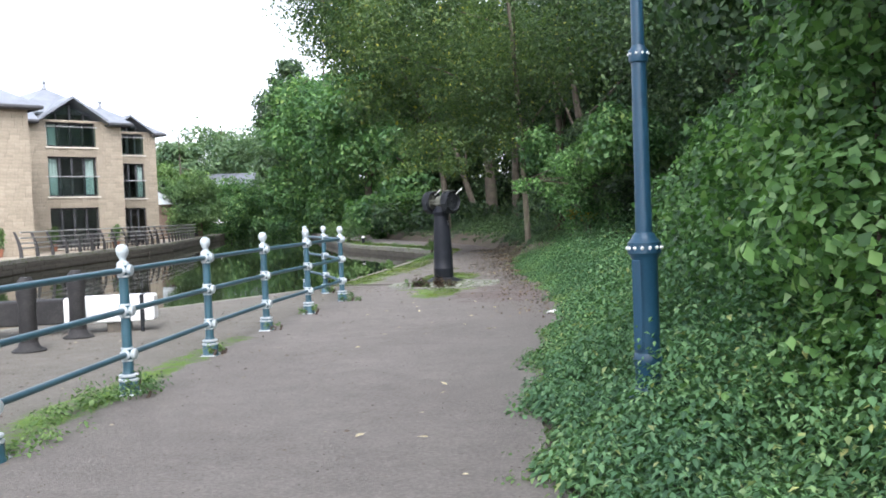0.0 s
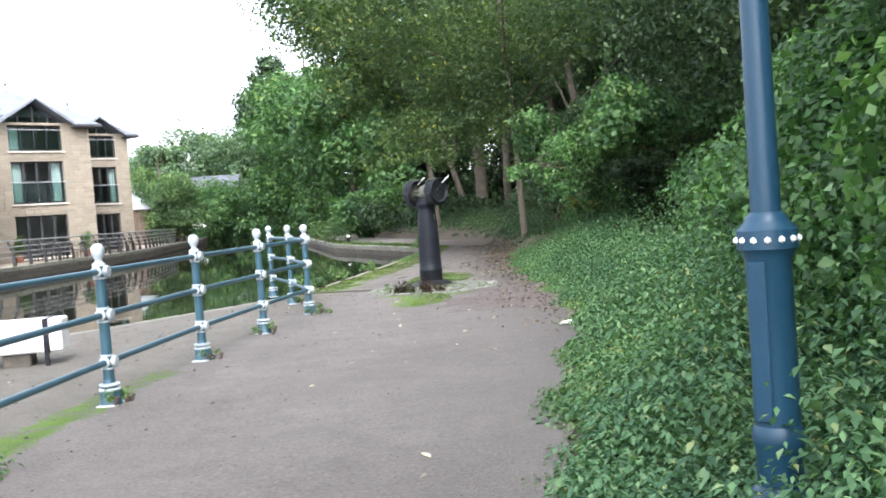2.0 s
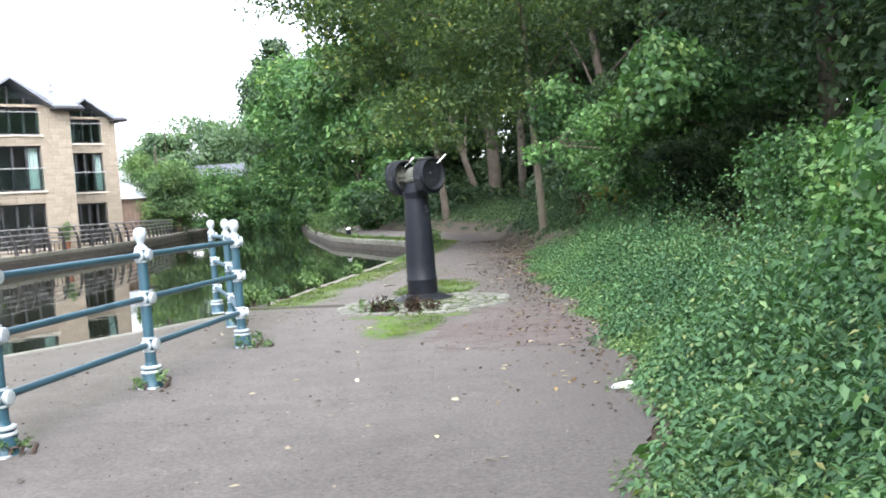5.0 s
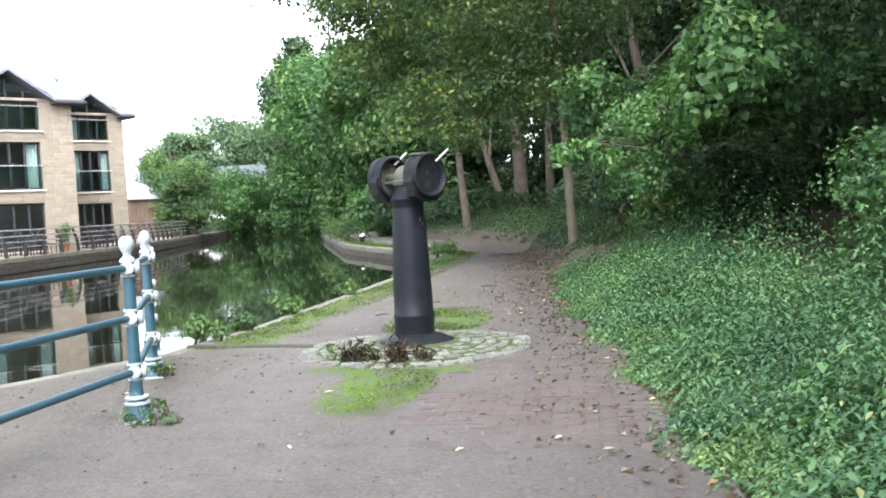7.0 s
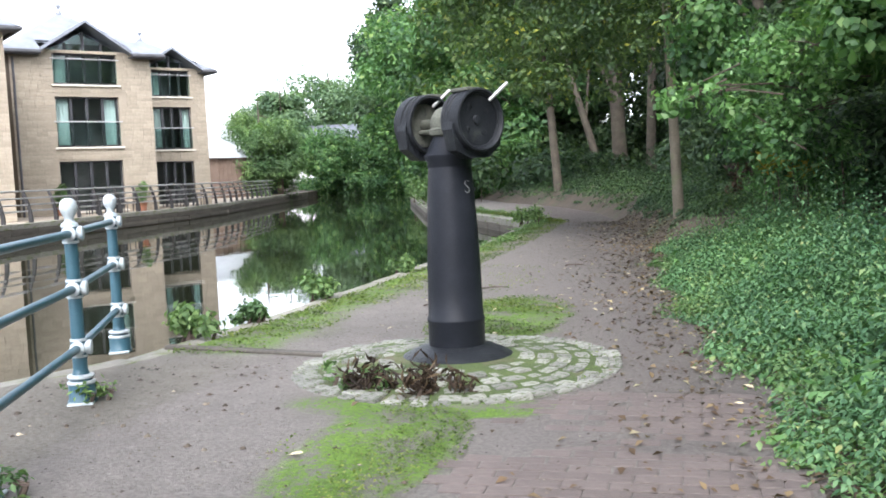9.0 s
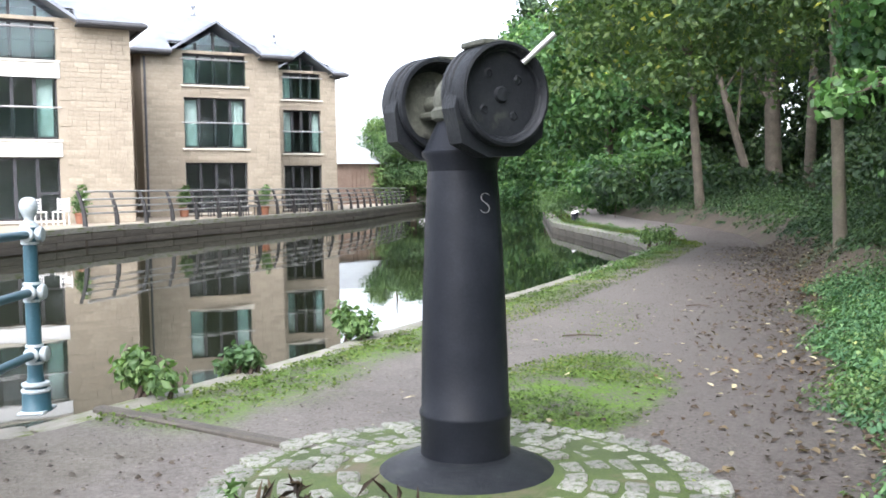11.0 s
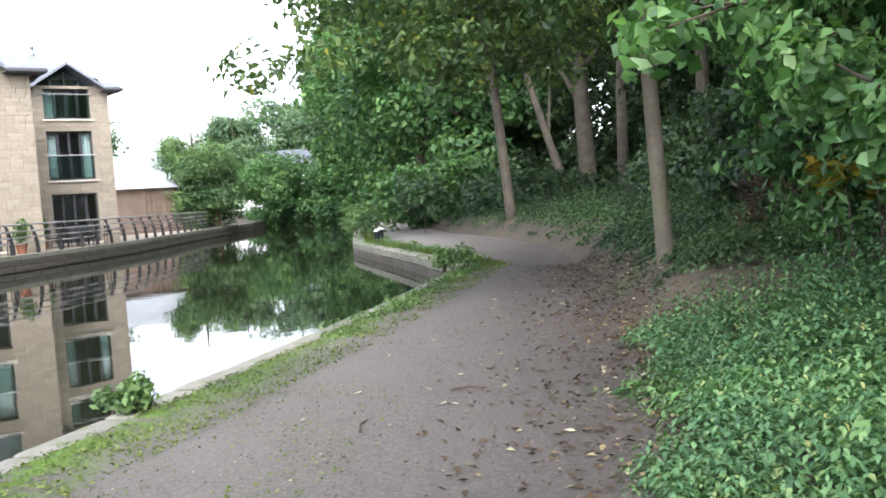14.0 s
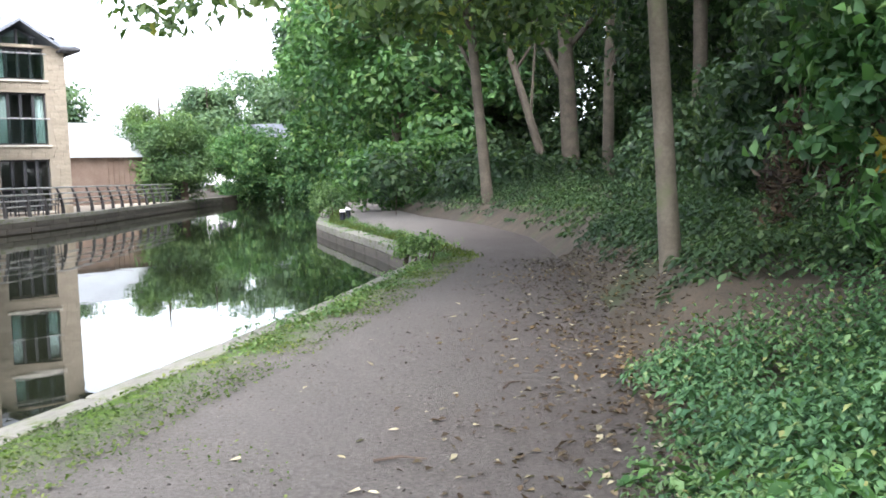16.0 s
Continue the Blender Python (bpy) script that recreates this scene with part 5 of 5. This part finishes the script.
weeds("low_weeds", 2600, (33, 60), lambda y: path_right(y) + 0.3, 3.4, 0.15, 0.6, 0.11, "leaf_dark", "low green weeds in leaf litter", 8, seed=7)
weeds("low_weeds", 2400, (2, 27), lambda y: path_right(y) - 0.14, 0.6, 0.04, 0.24, 0.045, "leaf_willow", "creeping weeds on the path edge", 7, seed=8)


def grass(name, n, places, h, label, seed=1, mat="grass"):
    r = np.random.default_rng(seed)
    p = places(r, n)
    ang = r.random(n) * 6.28
    ln = h * (0.5 + r.random(n))
    up = np.stack([np.cos(ang) * 0.5, np.sin(ang) * 0.5, np.ones(n)], 1)
    nrm = np.stack([-np.sin(ang) + 0.3, np.cos(ang), np.full(n, 0.3)], 1)
    pos = np.concatenate([p, (ln * 0.4)[:, None]], 1)
    ob = leaf_mesh(name, pos, nrm, ln, M[mat], None, 0.16, r, up)
    return tagged(ob, label, "grass", kind="stuff")


def along(y0, y1, off, wid):
    def f(r, n):
        y = y0 + (y1 - y0) * r.random(n)
        x = np.array([bank_x(v) for v in y]) + off + wid * r.random(n) ** 1.4
        return np.stack([x, y], 1)
    return f


def disc(cx, cy, rx, ry):
    def f(r, n):
        a, q = r.random(n) * 6.28, r.random(n) ** 0.5
        return np.stack([cx + rx * q * np.cos(a), cy + ry * q * np.sin(a)], 1)
    return f


def clover(name, n, places, size, mat, label, seed):
    """Low creeping leaves close to the ground."""
    r = np.random.default_rng(seed)
    p = places(r, n)
    q = np.array([noise.noise((float(a) * 1.6, float(c) * 1.6, seed)) for a, c in p])
    keep = q > -0.08 + 0.2 * r.normal(size=n)
    p = p[keep]
    pos = np.concatenate([p, 0.03 + 0.02 * r.random((len(p), 1))], 1)
    nrm = r.normal(size=pos.shape) * 0.35 + np.array([0, 0, 1.0])
    ob = leaf_mesh(name, pos, nrm, size * (0.5 + r.random(len(p))), M[mat], None, 0.7, r)
    return tagged(ob, label, "ground plants", kind="stuff")


clover("verge_clover", 14000, along(19.8, 37, 0.2, 0.75), 0.028, "grass", "creeping green plants along the coping", 51)
clover("moss_tufts", 3600, disc(-1.24, 17.5, 0.5, 0.9), 0.018, "grass", "bright mossy tufts on the path", 52)
clover("moss_tufts", 5000, disc(-1.35, 21.6, 0.66, 1.4), 0.024, "grass", "short green tufts behind the column", 53)
clover("sett_moss", 2200, disc(-1.28, 19.5, 1.05, 1.05), 0.02, "grass", "moss in the joints of the setts", 54)
clover("edge_tufts", 1500, disc(-2.3, 24.6, 0.9, 1.8), 0.022, "grass", "scattered tufts on the worn path", 55)
grass("verge_grass", 9000, along(19.8, 37, 0.22, 0.6), 0.028, "short grass along the coping", 2)
grass("verge_grass", 7000, along(36.6, 75, 0.4, 0.6), 0.1, "grass along the landing wall", 3)
grass("patch_grass", 2600, disc(-1.35, 21.6, 0.6, 1.25), 0.03, "short grass behind the column", 4)
grass("patch_grass", 1800, disc(-1.24, 17.5, 0.45, 0.85), 0.02, "mossy grass on the path", 5)
for k, (x, y, n, s) in enumerate(((-2.7, 8.2, 90, 0.3), (-2.8, 10.45, 30, 0.14), (-2.84, 12.6, 26, 0.14), (-2.8, 14.55, 30, 0.15), (-2.68, 16.5, 110, 0.22), (-3.5, 18.4, 60, 0.2), (-2.95, 6.0, 90, 0.4))):
    shrub("post_weed", [(x + s * 0.4 * rng.normal(), y + s * 0.4 * rng.normal(), s * 0.45 * rng.random() + 0.05, s * 0.4, s * 0.4, s * 0.35) for q in range(5)], int(700 * s), 0.05, "leaf_willow", "straggly weed at the foot of a railing post", "plant", 0.4, 0.5, 0.9, None, False)
weeds("fence_weeds", 260, (1.5, 8.6), lambda y: -3.0, 0.4, 0.07, 0.22, 0.05, "leaf_willow", "rough weeds under the railing", 9, seed=31)
for x, y, s in ((-3.78, 23.0, 0.26), (-3.75, 21.3, 0.16), (-3.55, 25.6, 0.2), (-3.9, 20.5, 0.25), (-3.5, 35.8, 0.4), (-10.5, 52.5, 1.0), (-12.5, 58.5, 1.0)):
    shrub("waterside_plant", [(x + s * 0.4 * rng.normal(), y + s * 0.4 * rng.normal(), s * (0.4 + 0.6 * rng.random()), s * 0.5, s * 0.5, s * 0.45) for k in range(6)], int(500 + 900 * s), 0.06 + 0.05 * s, "leaf_willow", "small leafy plant growing at the stone edge", "plant", 0.5, 0.5, 0.9)
shrub("withered_plant", [(-1.5 + 0.24 * rng.normal(), 18.62 + 0.08 * rng.normal(), 0.05 + 0.1 * rng.random(), 0.1, 0.08, 0.12) for k in range(12)], 520, 0.1, "leaf_brown", "withered brown plant by the column setts", "plant", 0.14, -0.3, 1.0, None, False)
shrub("sett_weed", [(-1.62 + 0.16 * rng.normal(), 18.66 + 0.06 * rng.normal(), 0.05 + 0.1 * rng.random(), 0.07, 0.06, 0.09) for k in range(7)], 150, 0.07, "leaf_willow", "small green weed rooted at the sett edge", "plant", 0.35, 0.3, 1.0, None, False)

# ---- small things on the path ----
bm = bmesh.new()
vv = [bm.verts.new(p) for p in ((-0.5, 0, 0.0), (-0.15, -0.3, 0.08), (0.25, -0.26, 0.06), (0.5, 0, 0.02), (0.25, 0.26, 0.1), (-0.15, 0.3, 0.05), (0, 0, -0.02))]
for k in range(6):
    bm.faces.new((vv[6], vv[k], vv[(k + 1) % 6]))
LEAF = set_mesh(bm, "fallen_leaf", M["deadleaf"])
for k in range(230):
    y = 3 + 31 * rng.random() ** 0.8
    span = path_right(y) - (bank_x(y) + 0.6 if y > 19 else -2.6)
    f = 1 - rng.random() ** 2.2 if y > 12 else rng.random()
    if y < 12 and k % 3:
        continue
    x = path_right(y) + 0.5 - span * (1 - f) * 0.95
    ob = tagged(new("fallen_leaf", LEAF), "dry fallen leaf on the path", "leaf", "fallen leaves")
    s = 0.045 + 0.04 * rng.random()
    ob.matrix_basis = Matrix.LocRotScale((x, y, 0.034 + bank_z(x, y)), Euler((rng.normal() * 0.15, rng.normal() * 0.15, rng.random() * 6.28)), (s, s * 0.8, s))
n = 6500
y = 13 + 23 * rng.random(n) ** 0.7
x = np.array([path_right(v) for v in y]) + 0.1 + 0.7 * rng.normal(size=n) * (0.6 + 0.5 * rng.random(n))
ok = x > np.array([bank_x(v) for v in y]) + 0.9
p = np.stack([x, y, np.array([0.036 + bank_z(a, c) for a, c in zip(x, y)])], 1)[ok]
nr = rng.normal(size=p.shape) * 0.25 + np.array([0, 0, 1.0])
M["litter"] = foliage("leaf_litter", [(0.0, (0.035, 0.022, 0.013)), (0.6, (0.09, 0.06, 0.036)), (0.9, (0.2, 0.15, 0.09)), (1.0, (0.45, 0.4, 0.28))], 0.1, 0.7)
tagged(leaf_mesh("leaf_litter", p, nr, 0.026 + 0.042 * rng.random(len(p)), M["litter"], None, 0.6, rng), "scattered dry leaf litter along the path edge", "leaf litter", kind="stuff")
def crumbs(name, n, y0, y1, smin, smax, stops, label, seed, pull):
    """Grit, crumbs of earth and bits of leaf lying loose: small four-sided lumps."""
    r = np.random.default_rng(seed)
    y = y0 + (y1 - y0) * r.random(n)
    right = np.array([path_right(v) for v in y])
    left = np.array([bank_x(v) + 0.3 for v in y])
    x = right + 0.1 - (right - left) * r.random(n) ** pull
    s = (smin + (smax - smin) * r.random(n) ** 3)[:, None]
    c = np.stack([x, y, np.full(n, 0.024)], 1)
    a = r.random(n) * 6.28
    e = np.stack([np.cos(a), np.sin(a), np.zeros(n)], 1)
    f = np.stack([-np.sin(a), np.cos(a), np.zeros(n)], 1)
    k = 0.5 + 0.5 * r.random((n, 1))
    v = np.stack([c + e * s, c + f * s * k, c - e * s, c - f * s * k, c + np.array([0, 0, 0.7]) * s * k + e * s * 0.2], 1).reshape(-1, 3)
    i = np.arange(n)[:, None] * 5
    fc = np.concatenate([i + np.array([[0, 1, 4]]), i + np.array([[1, 2, 4]]), i + np.array([[2, 3, 4]]), i + np.array([[3, 0, 4]])], 1).reshape(-1, 3)
    ob = raw_mesh(name, v, fc, foliage(name + "_matter", stops, 0.0, 0.85))
    return tagged(ob, label, "grit", kind="stuff")


EARTH = [(0.0, (0.035, 0.027, 0.022)), (0.5, (0.085, 0.07, 0.06)), (0.85, (0.17, 0.148, 0.13)), (1.0, (0.36, 0.33, 0.28))]
crumbs("path_grit", 9000, 2, 21, 0.003, 0.012, EARTH, "fine grit and crumbs on the towpath", 41, 1.0)
crumbs("earth_crumbs", 10000, 19, 38, 0.004, 0.014, EARTH, "loose dark earth crumbs on the muddy path", 42, 1.3)
crumbs("lockside_litter", 1600, 4, 19.5, 0.006, 0.03, EARTH, "bits of leaf and earth on the lockside", 43, 0.35)
for x, y, a, l in ((-2.0, 23.6, 20, 0.35), (-1.6, 24.9, 100, 0.3), (-1.3, 26.0, 15, 0.25), (-0.9, 27.5, 70, 0.2), (-2.3, 22.3, 40, 0.2)):
    bm = bmesh.new()
    tube(bm, [(0, 0, 0.02), (l * 0.5, 0.02, 0.028), (l, -0.01, 0.02)], [0.009, 0.008, 0.004], 6)
    tagged(part("twig", bm, M["twig"]), "short dark twig lying on the path", "twig", "twigs").matrix_basis = pose(x, y, 0.015, 0, 0, a)
bm = bmesh.new()
bmesh.ops.create_icosphere(bm, subdivisions=2, radius=0.5)
for v in bm.verts:
    v.co *= 1 + 0.35 * noise.noise(v.co * 3)
tagged(part("crumpled_paper", bm, M["white"], smooth=True), "crumpled white paper on the path edge", "litter").matrix_basis = Matrix.LocRotScale((0.925, 13.75, 0.03), Euler((0, 0, 0.3)), (0.2, 0.11, 0.07))
for x, y in ((-9.0, 49.5), (-9.3, 51.0)):
    b = tagged(new("mooring_bollard"), "small black bollard with white top", "bollard", "bollards on the landing")
    b.location = (x, y, 0.02)
    bm = bmesh.new()
    lathe(bm, [(0.11, 0), (0.09, 0.05), (0.08, 0.26), (0.09, 0.3)], 12)
    part("stem", bm, M["iron"], b, "", True)
    bm = bmesh.new()
    lathe(bm, [(0.09, 0.3), (0.095, 0.34), (0.06, 0.38)], 12)
    part("cap", bm, M["white"], b, "white painted top", True)
fence = tagged(new("far_fence"), "weathered grey timber fence across the path end", "fence")
fence.matrix_basis = pose(-14.8, 78, 0, 0, 0, 10)
for k in range(9):
    bm = bmesh.new()
    box(bm, k * 0.55, 0, 0.75, 0.09 if k % 3 else 0.14, 0.06, 1.5)
    part("post", bm, M["sill"] if k % 3 == 0 else M["wallstone"], fence)
for z in (0.4, 0.9, 1.4):
    bm = bmesh.new()
    box(bm, 2.2, 0.05, z, 4.6, 0.04, 0.12)
    part("rail", bm, M["wallstone"], fence)

# stone step across the path's water side
curb = tagged(new("stone_curb"), "thin stone curb across the path beside the column", "curb", kind="structure")
bm = bmesh.new()
box(bm, -3.0, 19.9, 0.018, 1.85, 0.09, 0.06, -10, 0.012)
part("curb_stone", bm, M["wallstone"], curb)

# ---- pieces: setts round the column, brick pavers ----
ring = tagged(new("sett_ring"), "ring of pale granite setts round the iron column", "paving", kind="structure")
bm = bmesh.new()
lathe(bm, [(1.14, -0.02), (1.14, 0.012), (1.0, 0.042), (0.3, 0.1)], 48, Matrix.Translation((COL.x, COL.y - 0.05, 0)))
part("bed", bm, M["moss"], ring, "green moss between the setts", True)
bm = bmesh.new()
box(bm, 0, 0, 0, 1, 1, 1, 0, 0.12)
SETT = set_mesh(bm, "sett", M["sett"])
for r in (0.5, 0.63, 0.76, 0.89, 1.02, 1.1):
    n = int(math.tau * r / 0.155)
    for k in range(n):
        a = math.tau * (k + rng.normal() * 0.08) / n + r * 3
        ob = new("sett", SETT)
        ob.parent = ring
        ob.matrix_basis = Matrix.LocRotScale((COL.x + r * math.cos(a), COL.y - 0.05 + r * math.sin(a), 0.012 + 0.08 * (1.1 - r) + rng.normal() * 0.007),
                                             Euler((rng.normal() * 0.05, rng.normal() * 0.05, a)), (0.1 + rng.normal() * 0.012, 0.125 + rng.normal() * 0.018, 0.06))
paving = tagged(new("brick_paving"), "worn brown brick pavers sunk in the path", "paving", kind="structure")
bm = bmesh.new()
box(bm, 0, 0, 0, 1, 1, 1, 0, 0.06)
PAVER = set_mesh(bm, "paver", M["paver"])
for j in range(30):
    for i in range(10):
        x, y = -0.75 + 0.1 * j * 0.0 + 0.205 * i + (0.1 if j % 2 else 0), 15.6 + 0.108 * j
        if math.hypot(x - COL.x, y - COL.y + 0.05) < 1.25 or x > path_right(y) - 0.1 or x < -0.75 + 0.3 * noise.noise((0, y * 2, 4)):
            continue
        ob = new("paver", PAVER)
        ob.parent = paving
        ob.matrix_basis = Matrix.LocRotScale((x, y, -0.003 + rng.normal() * 0.0015), Euler((0, 0, rng.normal() * 0.01)), (0.2, 0.103, 0.05))

# ---- terrace things in front of the flats ----
for u, v, lab in ((-0.35, 1.0, 0), (3.2, 0.9, 0), (5.2, -3.5, 0), (-5.2, 6.6, 0)):
    p = at(u, v, 0.02)
    pt = tagged(new("potted_plant"), "leafy green plant in a clay pot", "potted plant", "terrace pots")
    pt.location = p
    bm = bmesh.new()
    lathe(bm, [(0.16, 0), (0.2, 0.3), (0.23, 0.32), (0.23, 0.38), (0.19, 0.38)], 16)
    part("pot", bm, M["pot"], pt, "", True)
    pos, nrm = blob_leaves(rng, [(p.x, p.y, p.z + 0.75, 0.3, 0.3, 0.45), (p.x + 0.1, p.y, p.z + 1.05, 0.2, 0.2, 0.3)], 500, 0.7, 0.5)
    leaf_mesh("leaves", pos - np.array(p), nrm, 0.13 * (0.6 + rng.random(len(pos))), M["leaf_willow"], pt, 0.4, rng)


def terrace_table(u, v, mat, label):
    t = tagged(new("terrace_table"), label, "table", "terrace furniture")
    t.matrix_basis = Matrix.Translation(at(u, v, 0.02)) @ pose(0, 0, 0, 0, 0, HU)
    bm = bmesh.new()
    for k in range(5):
        box(bm, 0, -0.32 + 0.16 * k, 0.73, 1.3, 0.14, 0.03, 0, 0.004)
    part("tabletop", bm, mat, t)
    for sx in (-0.55, 0.55):
        for sy in (-0.3, 0.3):
            bm = bmesh.new()
            box(bm, sx, sy, 0.36, 0.05, 0.05, 0.72)
            part("leg", bm, mat, t)


def terrace_chair(u, v, turn, mat, label):
    c = tagged(new("terrace_chair"), label, "chair", "terrace furniture")
    c.matrix_basis = Matrix.Translation(at(u, v, 0.02)) @ pose(0, 0, 0, 0, 0, HU + turn)
    bm = bmesh.new()
    box(bm, 0, 0, 0.44, 0.45, 0.45, 0.035, 0, 0.01)
    part("seat", bm, mat, c)
    for k in range(4):
        bm = bmesh.new()
        box(bm, 0, 0.22, 0.55 + 0.1 * k, 0.365, 0.025, 0.05)
        part("back_slat", bm, mat, c)
    for sx in (-0.2, 0.2):
        bm = bmesh.new()
        box(bm, sx, 0.22, 0.68, 0.03, 0.03, 0.46)
        part("back_post", bm, mat, c)
    for sx in (-0.19, 0.19):
        for sy in (-0.19, 0.19):
            bm = bmesh.new()
            box(bm, sx, sy, 0.22, 0.035, 0.035, 0.44)
            part("leg", bm, mat, c)


for u, v in ((1.3, 1.9), (6.6, -3.2)):
    terrace_table(u, v, M["frame"], "dark slatted table on the quay terrace")
    for du, dv, a in ((-1.0, 0, 90), (1.0, 0, -90), (-0.35, 0.6, 180), (0.35, -0.6, 0)):
        terrace_chair(u + du, v + dv, a, M["frame"], "dark slatted chair at the terrace table")
terrace_chair(-6.6, 7.0, 20, M["white"], "white slatted chair on the quay terrace")
terrace_chair(-5.9, 7.2, -30, M["white"], "white slatted chair on the quay terrace")

shrub("bush", [(-37 + 19 * f + rng.normal() * 0.5, 102.5 - 14 * f + rng.normal() * 0.6, -0.45 + 1.7 * rng.random(), 1.1, 1.1, 0.8) for f in rng.random(52)], 22000, 0.3, "leaf_mid", "low green bushes hanging down to the canal water")
# hanging branches, with unseen clumps added higher up to shade the hedge
shrub("overhanging_branch", [(2.9 + 0.6 * rng.normal(), 3.6 + 1.9 * rng.random(), 2.75 + 1.1 * rng.random(), 0.6, 0.6, 0.4) for k in range(26)], 24000, 0.08, "leaf_dark", "dark leafy branches overhead beside the lamp column", "branch", 0.7, 0.3, 0.9, (2.0, 0.3, 0.2))
shrub("thicket", [(1.5 + 2.8 * rng.random(), 34.6 + 2.6 * rng.random(), 1.2 + 3.6 * rng.random(), 0.7, 0.7, 0.55) for k in range(24)], 24000, 0.14, "leaf_dark", "dark leafy undergrowth behind the pale trunk", "bush", 0.6, 0.3)
shrub("bush", [(0.9 + 0.5 * rng.normal(), 44 + 1.4 * rng.normal(), 0.3 + 2.3 * rng.random() ** 1.4, 0.7, 0.7, 0.55) for k in range(20)], 15000, 0.15, "leaf_dark", "dark ivy-grown bush between the trunks")

weeds("coping_weeds", 360, (28.5, 38.2), lambda y: bank_x(y) + 0.05, 0.4, 0.05, 0.13, 0.06, "leaf_willow", "rough weeds creeping over the canal coping", 7, seed=41)
weeds("coping_weeds", 420, (38.4, 52), lambda y: bank_x(y) + 0.1, 1.1, 0.05, 0.16, 0.08, "leaf_willow", "rough grass and weeds on the stone landing", 7, seed=42)
shrub("overhanging_branch", [(1.47 + 0.3 * rng.normal(), 28.59 + 0.6 * rng.normal(), 1.97 + 0.3 * rng.normal(), 0.4, 0.45, 0.28) for k in range(12)], 3200, 0.1, "leaf_mid", "broad-leaved branch hanging out of the wood", "branch", 0.6, 0.3, 0.9, (1.6, 0.3, 0.2))
shrub("thicket", [(-8.5 + 9.5 * rng.random(), 66 + 6 * rng.random(), 5.5 * rng.random(), 1.3, 1.2, 1.0) for k in range(34)], 17000, 0.34, "leaf_dark", "dark undergrowth between the far trunks", "bush", 0.6, 0.3)
